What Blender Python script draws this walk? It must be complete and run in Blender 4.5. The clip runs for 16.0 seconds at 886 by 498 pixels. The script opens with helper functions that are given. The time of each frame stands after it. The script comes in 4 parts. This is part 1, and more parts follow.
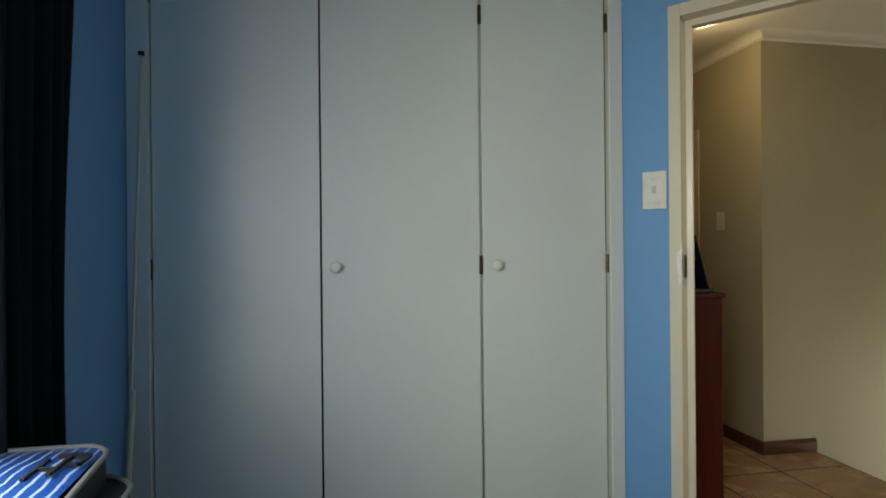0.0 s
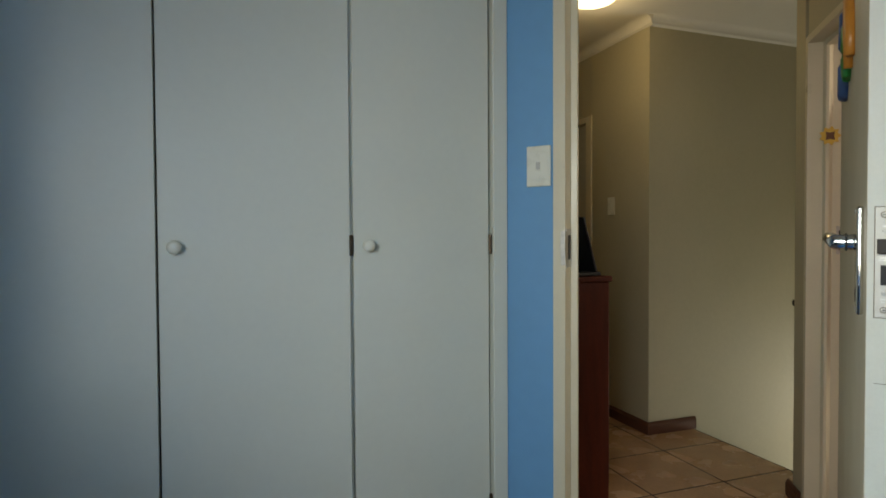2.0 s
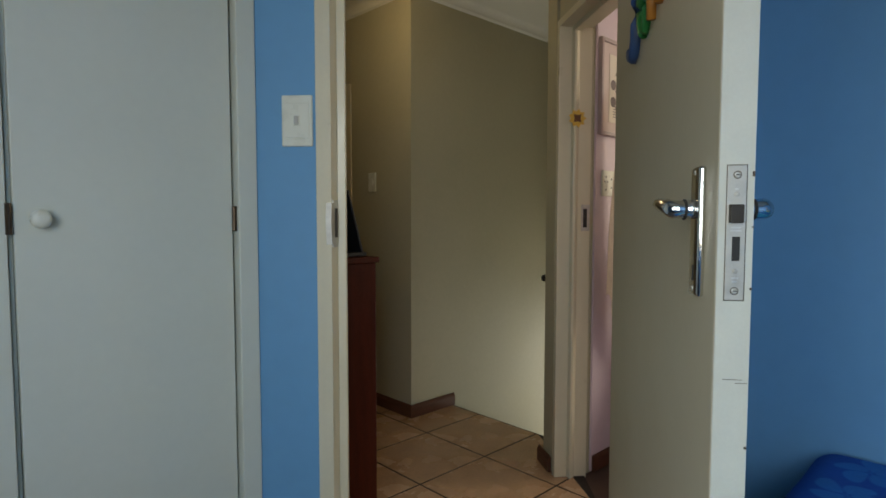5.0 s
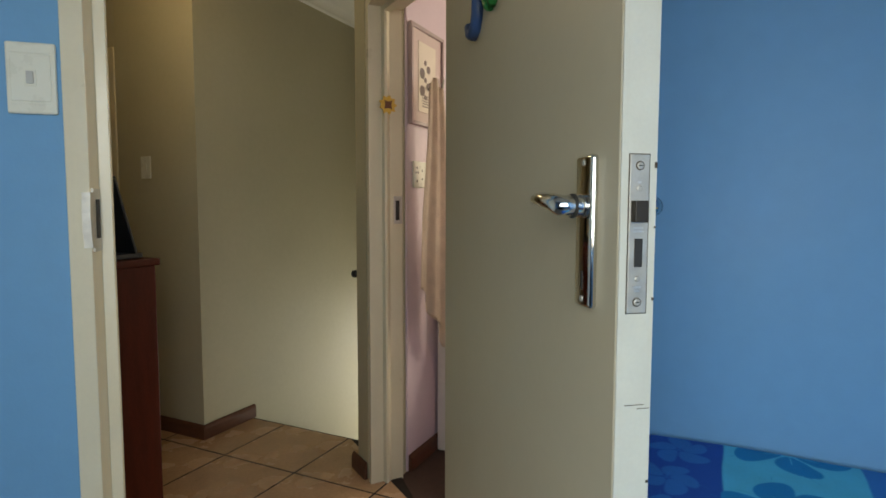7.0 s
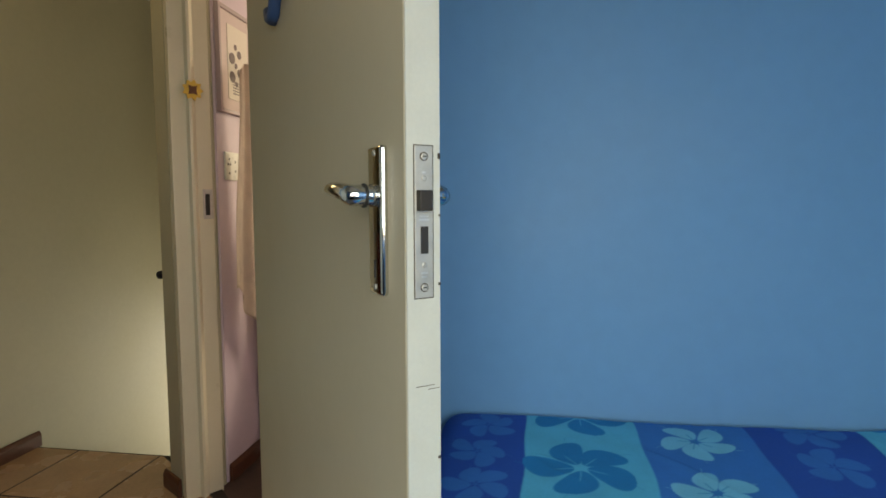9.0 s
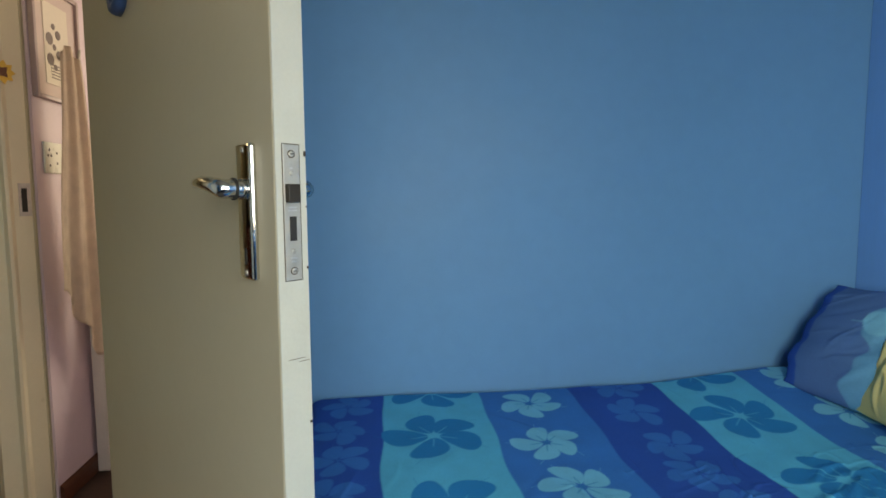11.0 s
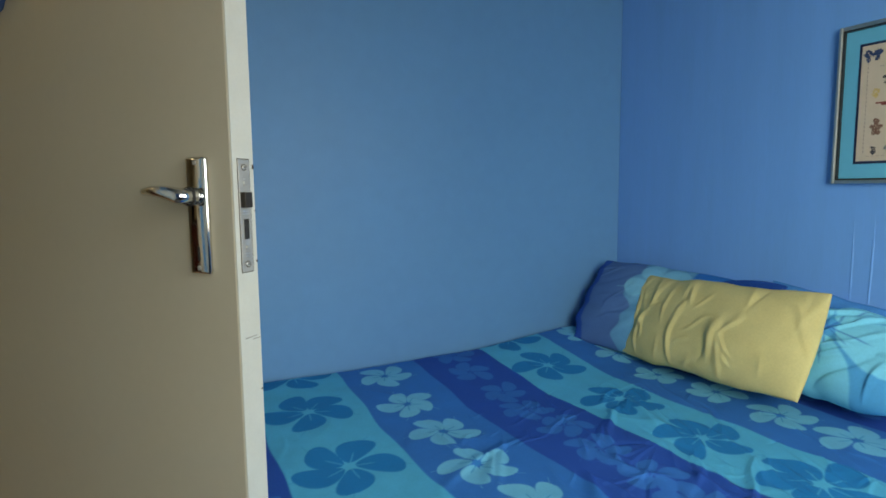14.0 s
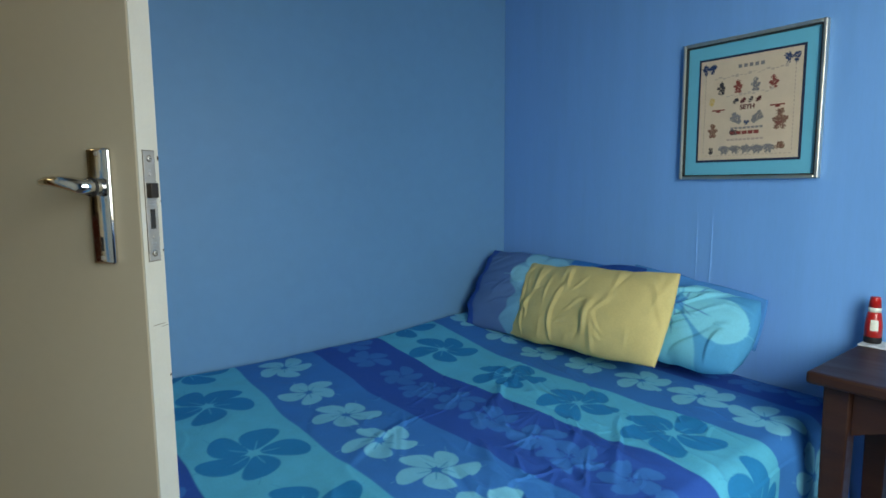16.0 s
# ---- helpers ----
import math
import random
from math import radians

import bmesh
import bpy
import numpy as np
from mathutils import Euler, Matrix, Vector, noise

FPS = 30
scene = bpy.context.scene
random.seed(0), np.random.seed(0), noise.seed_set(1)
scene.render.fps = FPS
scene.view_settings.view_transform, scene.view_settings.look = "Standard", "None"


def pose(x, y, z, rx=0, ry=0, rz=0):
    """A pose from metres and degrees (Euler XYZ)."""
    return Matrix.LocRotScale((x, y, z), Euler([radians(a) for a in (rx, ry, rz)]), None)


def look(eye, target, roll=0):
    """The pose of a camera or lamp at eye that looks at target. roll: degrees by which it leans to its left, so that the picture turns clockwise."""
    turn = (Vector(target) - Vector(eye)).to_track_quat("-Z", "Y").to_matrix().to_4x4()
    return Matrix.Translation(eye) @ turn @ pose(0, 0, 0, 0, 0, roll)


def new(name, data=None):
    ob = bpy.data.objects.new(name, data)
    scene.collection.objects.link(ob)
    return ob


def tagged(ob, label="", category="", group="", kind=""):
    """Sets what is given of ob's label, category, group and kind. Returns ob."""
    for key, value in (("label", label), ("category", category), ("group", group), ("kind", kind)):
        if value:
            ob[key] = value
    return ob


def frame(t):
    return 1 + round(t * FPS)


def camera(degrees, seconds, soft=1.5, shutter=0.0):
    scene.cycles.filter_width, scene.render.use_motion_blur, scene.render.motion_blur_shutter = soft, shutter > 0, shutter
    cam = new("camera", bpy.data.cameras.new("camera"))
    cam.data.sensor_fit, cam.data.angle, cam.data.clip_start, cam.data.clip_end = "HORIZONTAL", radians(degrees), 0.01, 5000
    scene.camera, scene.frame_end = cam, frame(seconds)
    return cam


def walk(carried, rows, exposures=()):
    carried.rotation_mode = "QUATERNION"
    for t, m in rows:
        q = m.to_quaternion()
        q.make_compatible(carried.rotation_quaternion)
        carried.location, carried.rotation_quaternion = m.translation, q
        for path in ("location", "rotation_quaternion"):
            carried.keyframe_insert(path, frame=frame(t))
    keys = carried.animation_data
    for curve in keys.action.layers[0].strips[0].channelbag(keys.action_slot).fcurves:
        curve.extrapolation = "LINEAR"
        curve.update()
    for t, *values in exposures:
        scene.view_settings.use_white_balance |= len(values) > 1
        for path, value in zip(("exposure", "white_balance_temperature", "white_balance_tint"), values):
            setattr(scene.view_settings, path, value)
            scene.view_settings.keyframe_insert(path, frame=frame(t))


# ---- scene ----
cam = camera(76.1, 16.0, 1.7)
PATH = [
    (0, (-0.265, -0.205, 1.255), (0.092, 1.763, 1.253), -0.5),
    (0.5, (-0.241, -0.18, 1.248), (0.19, 1.773, 1.24), -0.4),
    (1, (-0.203, -0.122, 1.234), (0.308, 1.812, 1.217), -0.4),
    (1.5, (-0.149, -0.075, 1.223), (0.438, 1.837, 1.194), -0.4),
    (2, (-0.096, -0.045, 1.224), (0.564, 1.843, 1.179), -0.3),
    (2.5, (-0.079, 0.005, 1.222), (0.678, 1.855, 1.162), -0.3),
    (3, (-0.065, 0.066, 1.223), (0.823, 1.856, 1.151), -0.3),
    (3.5, (-0.057, 0.121, 1.217), (0.972, 1.834, 1.139), -0.2),
    (4, (-0.033, 0.156, 1.207), (1.143, 1.772, 1.119), -0.1),
    (4.2, (-0.015, 0.172, 1.202), (1.209, 1.751, 1.109), -0.1),
    (6.3, (0.14, 0.412, 1.209), (1.797, 1.524, 1.069), 0.1),
    (6.5, (0.151, 0.425, 1.212), (1.857, 1.46, 1.069), 0.0),
    (7, (0.165, 0.432, 1.21), (1.965, 1.292, 1.064), 0.1),
    (7.5, (0.181, 0.423, 1.21), (2.048, 1.125, 1.055), -0.1),
    (8, (0.183, 0.411, 1.21), (2.096, 0.973, 1.049), -0.2),
    (8.5, (0.181, 0.397, 1.209), (2.127, 0.825, 1.045), -0.2),
    (9, (0.178, 0.393, 1.205), (2.149, 0.69, 1.039), -0.2),
    (9.5, (0.173, 0.386, 1.203), (2.157, 0.569, 1.033), -0.2),
    (10, (0.151, 0.382, 1.202), (2.143, 0.451, 1.026), -0.2),
    (10.2, (0.142, 0.382, 1.201), (2.135, 0.391, 1.025), -0.2),
    (12.3, (-0.043, 0.485, 1.215), (1.873, -0.049, 1.008), -0.5),
    (12.5, (-0.055, 0.5, 1.224), (1.851, -0.072, 1.016), -0.5),
    (13, (-0.061, 0.543, 1.223), (1.802, -0.155, 1.018), -0.6),
    (13.5, (-0.067, 0.582, 1.222), (1.752, -0.222, 1.012), -0.6),
    (14, (-0.077, 0.608, 1.219), (1.699, -0.286, 1.007), -0.6),
    (14.5, (-0.092, 0.632, 1.22), (1.643, -0.34, 1.006), -0.7),
    (15, (-0.109, 0.654, 1.217), (1.584, -0.389, 1.001), -0.7),
    (15.5, (-0.127, 0.664, 1.216), (1.514, -0.458, 0.994), -0.6),
    (16, (-0.143, 0.663, 1.213), (1.431, -0.549, 0.984), -0.4),
]
walk(cam, [(t, look(e, g, r)) for t, e, g, r in PATH],
     exposures=[(0.0, 0.05, 6700, 10), (2.0, -0.10, 6500, 10), (4.0, -0.34, 6100, 10), (6.5, 0.06, 6200, 10), (8.0, 0.20, 6750, 10), (10.0, 0.17, 6850, 10), (12.5, 0.20, 6700, 10), (16.0, 0.04, 6500, 10)])

# world and light
world = bpy.data.worlds.new("sky")
scene.world = world
world.use_nodes = True
wn = world.node_tree
sky = wn.nodes.new("ShaderNodeTexSky")
sky.sky_type, sky.sun_disc = "NISHITA", False
sky.sun_elevation, sky.sun_rotation = radians(50), radians(200)
bg = wn.nodes["Background"]
bg.inputs["Strength"].default_value = 0.1
wn.links.new(sky.outputs[0], bg.inputs[0])


def area_light(name, m, sx, sy, power, colour):
    l = bpy.data.lights.new(name, "AREA")
    l.shape, l.size, l.size_y, l.energy, l.color = "RECTANGLE", sx, sy, power, colour
    ob = new(name, l)
    ob.matrix_world = m
    return ob


# lamps in the bedroom window stand in for daylight, angled and narrowed to balance the walls
# cool ones aim down for blue sky, warm ones up for sunlit ground, to the walls and ceiling
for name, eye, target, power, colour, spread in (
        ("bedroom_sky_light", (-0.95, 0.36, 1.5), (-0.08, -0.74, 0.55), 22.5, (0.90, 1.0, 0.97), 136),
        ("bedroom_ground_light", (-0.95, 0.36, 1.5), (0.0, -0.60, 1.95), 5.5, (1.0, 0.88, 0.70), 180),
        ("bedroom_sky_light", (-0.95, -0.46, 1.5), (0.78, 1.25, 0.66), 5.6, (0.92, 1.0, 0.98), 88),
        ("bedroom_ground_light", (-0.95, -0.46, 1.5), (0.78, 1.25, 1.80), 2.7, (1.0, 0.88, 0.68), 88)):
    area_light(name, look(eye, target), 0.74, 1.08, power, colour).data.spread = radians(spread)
# added lamp that brightens the pink room; its source is unseen, no opening is built
area_light("pink_room_fill_light", look((4.35, 0.3, 1.6), (2.4, 0.9, 1.2)), 1.2, 1.2, 50, (1.0, 0.86, 0.62))
# added lamp that brightens the lower stair wall; the stairwell has no window
area_light("stair_fill_light", look((4.75, 2.2, -0.35), (2.6, 2.8, 0.0)), 0.6, 1.2, 19, (1.0, 0.96, 0.80))
bulb = bpy.data.lights.new("hall_bulb", "POINT")
bulb.energy, bulb.color, bulb.shadow_soft_size = 4.0, (1.0, 0.72, 0.34), 0.08
new("hall_bulb", bulb).location = (1.715, 2.63, 2.40)


# ---- materials ----
def material(name, colour, rough=0.5, metal=0.0, vary=0.06, scale=6.0, bump=0.0, bump_scale=200.0, stain=0.0, emit=0.0, spec=0.5, stretch=(1, 1, 1), island=0.0):
    m = bpy.data.materials.new(name)
    m.use_nodes = True
    nt = m.node_tree
    p = nt.nodes["Principled BSDF"]
    p.inputs["Roughness"].default_value = rough
    p.inputs["Metallic"].default_value = metal
    p.inputs["Specular IOR Level"].default_value = spec
    co = nt.nodes.new("ShaderNodeTexCoord")
    mp = nt.nodes.new("ShaderNodeMapping")
    mp.inputs["Scale"].default_value = stretch
    nt.links.new(co.outputs["Object"], mp.inputs[0])
    big = nt.nodes.new("ShaderNodeTexNoise")
    big.inputs["Scale"].default_value, big.inputs["Detail"].default_value = scale, 6
    fine = nt.nodes.new("ShaderNodeTexNoise")
    fine.inputs["Scale"].default_value, fine.inputs["Detail"].default_value = scale * 14, 3
    for n in (big, fine):
        nt.links.new(mp.outputs[0], n.inputs["Vector"])
    mix = nt.nodes.new("ShaderNodeMix")
    mix.data_type = "FLOAT"
    mix.inputs[0].default_value = 0.35
    nt.links.new(big.outputs[0], mix.inputs[2])
    nt.links.new(fine.outputs[0], mix.inputs[3])
    ramp = nt.nodes.new("ShaderNodeMapRange")
    ramp.inputs[1].default_value, ramp.inputs[2].default_value = 0.3, 0.7
    ramp.inputs[3].default_value, ramp.inputs[4].default_value = 1 - vary, 1 + vary
    nt.links.new(mix.outputs[0], ramp.inputs[0])
    col = nt.nodes.new("ShaderNodeVectorMath")
    col.operation = "SCALE"
    col.inputs[0].default_value = colour
    nt.links.new(ramp.outputs[0], col.inputs[3])
    out = col.outputs[0]
    if island:
        info = nt.nodes.new("ShaderNodeObjectInfo")
        r2 = nt.nodes.new("ShaderNodeMapRange")
        r2.inputs[3].default_value, r2.inputs[4].default_value = 1 - island, 1 + island
        nt.links.new(info.outputs["Random"], r2.inputs[0])
        c2 = nt.nodes.new("ShaderNodeVectorMath")
        c2.operation = "SCALE"
        nt.links.new(out, c2.inputs[0])
        nt.links.new(r2.outputs[0], c2.inputs[3])
        out = c2.outputs[0]
    nt.links.new(out, p.inputs["Base Color"])
    rr = nt.nodes.new("ShaderNodeMapRange")
    rr.inputs[1].default_value, rr.inputs[2].default_value = 0.3, 0.7
    rr.inputs[3].default_value, rr.inputs[4].default_value = max(0.02, rough - 0.08), min(1, rough + 0.08)
    nt.links.new(big.outputs[0], rr.inputs[0])
    nt.links.new(rr.outputs[0], p.inputs["Roughness"])
    if bump:
        bn = nt.nodes.new("ShaderNodeTexNoise")
        bn.inputs["Scale"].default_value, bn.inputs["Detail"].default_value = bump_scale, 5
        nt.links.new(mp.outputs[0], bn.inputs["Vector"])
        b = nt.nodes.new("ShaderNodeBump")
        b.inputs["Strength"].default_value, b.inputs["Distance"].default_value = bump, 0.002
        nt.links.new(bn.outputs[0], b.inputs["Height"])
        nt.links.new(b.outputs[0], p.inputs["Normal"])
    if emit:
        p.inputs["Emission Color"].default_value = (*colour, 1)
        p.inputs["Emission Strength"].default_value = emit
    return m


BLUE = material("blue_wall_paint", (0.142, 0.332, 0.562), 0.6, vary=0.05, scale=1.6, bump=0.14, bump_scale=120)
# same paint with streaks, its colour raised for the brighter, bluer light on that wall
BLUE_STREAKED_LIT = material("blue_streaked_lit_wall_paint", (0.165, 0.375, 0.75), 0.5, vary=0.05, scale=3, bump=0.35, bump_scale=9, stretch=(7, 7, 0.6))
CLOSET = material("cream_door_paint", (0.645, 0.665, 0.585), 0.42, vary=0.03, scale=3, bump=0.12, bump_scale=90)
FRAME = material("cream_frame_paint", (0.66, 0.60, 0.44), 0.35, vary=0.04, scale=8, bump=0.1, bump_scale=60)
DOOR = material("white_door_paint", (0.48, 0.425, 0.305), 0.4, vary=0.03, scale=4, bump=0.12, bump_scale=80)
EDGE = material("door_edge_paint", (0.50, 0.49, 0.415), 0.4, vary=0.05, scale=20, bump=0.2, bump_scale=120)
HALL = material("beige_hall_paint", (0.47, 0.43, 0.295), 0.55, vary=0.05, scale=3, bump=0.3, bump_scale=90)
PINK = material("pink_wall_paint", (0.67, 0.56, 0.64), 0.55, vary=0.04, scale=3, bump=0.2, bump_scale=90)
CEIL = material("white_ceiling_paint", (0.80, 0.78, 0.70), 0.6, vary=0.03, scale=3, bump=0.2)
# tone of the unseen bedroom ceiling, chosen to dim and warm its bounce
CREAM_BOUNCE = material("cream_bounce_ceiling", (0.60, 0.56, 0.46), 0.6, vary=0.03, scale=3, bump=0.2)
SKIRT = material("brown_skirting_wood", (0.105, 0.042, 0.024), 0.45, spec=0.3, vary=0.25, scale=12, bump=0.2, stretch=(1, 1, 4))
TILE = material("tan_floor_tile", (0.50, 0.315, 0.185), 0.26, vary=0.22, scale=5, bump=0.15, bump_scale=60, island=0.06)
GROUT = material("dark_grout", (0.022, 0.015, 0.010), 0.9, vary=0.2, scale=30)
CARPET = material("grey_carpet", (0.16, 0.15, 0.15), 0.95, vary=0.2, scale=40, bump=0.6, bump_scale=400)
BROWNCARPET = material("brown_carpet", (0.085, 0.05, 0.038), 0.95, vary=0.25, scale=40, bump=0.6, bump_scale=400)
DARKWOOD = material("dark_red_brown_wood", (0.075, 0.014, 0.006), 0.5, spec=0.15, vary=0.3, scale=9, bump=0.1, stretch=(3, 3, 0.5))
# brown desk wood, darkened in colour for the shade the desk stands in
DESKWOOD_SHADED = material("brown_varnished_wood_shaded", (0.030, 0.012, 0.007), 0.42, spec=0.3, vary=0.3, scale=9, bump=0.1, stretch=(0.6, 4, 4))
BLACK = material("black_plastic", (0.012, 0.012, 0.014), 0.5, spec=0.3, vary=0.1)
CHROME = material("polished_chrome", (0.66, 0.66, 0.64), 0.11, 1.0, vary=0.03, scale=20)
STEEL = material("dull_steel", (0.42, 0.40, 0.35), 0.48, 0.6, vary=0.12, scale=60, bump=0.1)
WORN = material("worn_chrome", (0.50, 0.49, 0.45), 0.38, 0.9, vary=0.2, scale=60)
# near-black laid on surfaces for the shade in slots and holes that aren't cut
RECESS_SHADE = material("recess_shade", (0.015, 0.014, 0.012), 0.7)
BRASS = material("dark_bronze", (0.085, 0.062, 0.042), 0.4, 0.9, vary=0.2, scale=80)
PLASTIC = material("white_switch_plastic", (0.72, 0.72, 0.62), 0.3, vary=0.03, scale=20)
GREYP = material("grey_switch_plastic", (0.45, 0.45, 0.42), 0.35, vary=0.03, scale=20)
CURTAIN = material("black_curtain_cloth", (0.012, 0.010, 0.010), 0.85, vary=0.25, scale=30, bump=0.3, bump_scale=500)
GLOW = material("warm_lamp_glass", (1.0, 0.85, 0.55), 0.3, emit=2.5)


# ---- building helpers ----
def obj(name, bm, mat, smooth=False):
    me = bpy.data.meshes.new(name)
    bmesh.ops.recalc_face_normals(bm, faces=bm.faces)
    bm.to_mesh(me)
    bm.free()
    me.materials.append(mat)
    if smooth:
        me.shade_smooth()
    return new(name, me)


def part(name, bm, mat, parent, label="", smooth=False):
    ob = obj(name, bm, mat, smooth)
    ob.parent = parent
    return tagged(ob, label)


def structure(name, bm, mat, label, category):
    return tagged(obj(name, bm, mat), label, category, kind="structure")


def thing(name, label, category, m=Matrix(), group=""):
    ob = new(name)
    ob.empty_display_size = 0.05
    ob.matrix_world = m
    return tagged(ob, label, category, group)


def box(x0, y0, z0, x1, y1, z1, bevel=0.0, bm=None, seg=2):
    bm = bm or bmesh.new()
    vs = bmesh.ops.create_cube(bm, size=1.0)["verts"]
    bmesh.ops.scale(bm, vec=(x1 - x0, y1 - y0, z1 - z0), verts=vs)
    bmesh.ops.translate(bm, vec=((x0 + x1) / 2, (y0 + y1) / 2, (z0 + z1) / 2), verts=vs)
    if bevel:
        es = list({e for v in vs for e in v.link_edges})
        bmesh.ops.bevel(bm, geom=es, offset=bevel, segments=seg, affect="EDGES", profile=0.5)
    return bm


def prism(pts, z0, z1, bm=None, bevel=0.0):
    bm = bm or bmesh.new()
    lo = [bm.verts.new((x, y, z0)) for x, y in pts]
    hi = [bm.verts.new((x, y, z1)) for x, y in pts]
    n = len(pts)
    fs = [bm.faces.new(lo[::-1]), bm.faces.new(hi)]
    for i in range(n):
        fs.append(bm.faces.new((lo[i], lo[(i + 1) % n], hi[(i + 1) % n], hi[i])))
    if bevel:
        bmesh.ops.bevel(bm, geom=list({e for f in fs for e in f.edges}), offset=bevel, segments=2, affect="EDGES", profile=0.5)
    return bm


def lathe(profile, seg=24, bm=None, m=Matrix()):
    bm = bm or bmesh.new()
    rings = []
    for r, z in profile:
        rings.append([bm.verts.new(m @ Vector((r * math.cos(2 * math.pi * i / seg), r * math.sin(2 * math.pi * i / seg), z))) for i in range(seg)])
    for a, b in zip(rings, rings[1:]):
        for i in range(seg):
            bm.faces.new((a[i], a[(i + 1) % seg], b[(i + 1) % seg], b[i]))
    bm.faces.new(rings[0][::-1])
    bm.faces.new(rings[-1])
    return bm


def tube(points, radii, seg=12, flat=1.0):
    bm = bmesh.new()
    rings = []
    pts = [Vector(p) for p in points]
    for i, p in enumerate(pts):
        way = (pts[min(i + 1, len(pts) - 1)] - pts[max(i - 1, 0)]).normalized()
        q = way.to_track_quat("Z", "Y").to_matrix()
        rings.append([bm.verts.new(p + q @ Vector((radii[i] * math.cos(2 * math.pi * k / seg), flat * radii[i] * math.sin(2 * math.pi * k / seg), 0))) for k in range(seg)])
    for a, b in zip(rings, rings[1:]):
        for i in range(seg):
            bm.faces.new((a[i], a[(i + 1) % seg], b[(i + 1) % seg], b[i]))
    bm.faces.new(rings[0][::-1])
    bm.faces.new(rings[-1])
    return bm


# ---- plan ----
XR, YB, XL, YC, HC = 1.716, -1.118, -0.91, 1.693, 2.55
D = Vector((0.664, -0.748))            # along the slanting door wall
N = Vector((0.748, 0.664))             # from the bedroom towards the lobby
F0 = Vector((0.845, 1.56))             # outer edge of the door frame, bedroom face
LIP, WIDE, DEEP = 0.040, 0.765, 0.13


def on(s, n=0.0):
    """A plan point s along the slanting wall and n into it."""
    v = F0 + D * s + N * n
    return (v.x, v.y)


HEAD = 2.03
structure("wall_right", box(XR, YB - 0.11, -0.02, XR + 0.11, 0.95, HC), BLUE, "plain blue painted plaster bedroom wall behind the bed", "wall")
wall_back = structure("wall_back", box(XL - 0.11, YB - 0.11, -0.02, XR - 0.002, YB, HC), BLUE_STREAKED_LIT, "blue painted plaster wall at the head of the bed", "wall")
bm = box(XL - 0.11, YB + 0.002, -0.02, XL, -0.86, HC)
box(XL - 0.11, 0.78, -0.02, XL, 2.4, HC, bm=bm)
box(XL - 0.11, -0.86, -0.02, XL, 0.78, 0.92, bm=bm)
box(XL - 0.11, -0.86, 2.1, XL, 0.78, HC, bm=bm)
structure("wall_left", bm, BLUE, "blue painted bedroom wall with a window opening", "wall")
bm = prism([(0.722, 1.70), on(0), on(0, DEEP), (0.83, 1.79), (0.78, 2.29), (0.722, 2.29)], -0.02, HC)
e0, e1 = on(2 * LIP + WIDE), on(2 * LIP + WIDE, DEEP)
prism([e0, (XR, 0.80), (XR + 0.11, 0.95), (XR, 1.08), e1], -0.02, HC, bm)
prism([on(0), on(2 * LIP + WIDE), on(2 * LIP + WIDE, DEEP), on(0, DEEP)], HEAD + LIP, HC, bm)
structure("wall_door", bm, BLUE, "slanting blue wall with a doorway and light switch", "wall")
structure("wall_closet_back", box(XL, 2.24, -0.02, 0.72, 2.29, HC), HALL, "plain back wall of the built-in closet", "wall")
structure("floor", box(XL - 0.1, YB - 0.1, -0.12, XR + 0.05, 1.72, -0.004), CARPET, "grey carpeted bedroom floor", "floor")
structure("ceiling", box(XL - 0.1, YB - 0.1, HC, XR + 0.1, 2.4, HC + 0.1), CREAM_BOUNCE, "unseen bedroom ceiling, toned cream to warm its bounce", "ceiling")


def paint_run(x, z0, z1, r):
    """A dried run of paint: a slim raised vertical bead on the wall."""
    bm = bmesh.new()
    rings = []
    for k in range(13):
        f = k / 12
        w = r * (0.5 + 0.5 * math.sin(3.0 * f + x * 9)) * math.sin(math.pi * min(0.98, f + 0.06)) + 0.0004
        cx = x + 0.004 * math.sin(f * 2.5 + x * 20)
        rings.append([bm.verts.new((cx + w * math.cos(a), YB - 0.0005 + 0.5 * w * math.sin(a), z0 + (z1 - z0) * f)) for a in (0.0, 0.8, 1.57, 2.34, 3.14)])
    for a, b in zip(rings, rings[1:]):
        for i in range(4):
            bm.faces.new((a[i], a[i + 1], b[i + 1], b[i]))
    part("paint_run", bm, BLUE_STREAKED_LIT, wall_back, smooth=True)


for x, z0, z1, r in ((1.278, 0.90, 1.30, 0.0030), (0.814, 0.84, 1.24, 0.0040), (0.764, 0.80, 1.22, 0.0035), (1.06, 0.92, 1.20, 0.0022)):
    paint_run(x, z0, z1, r)


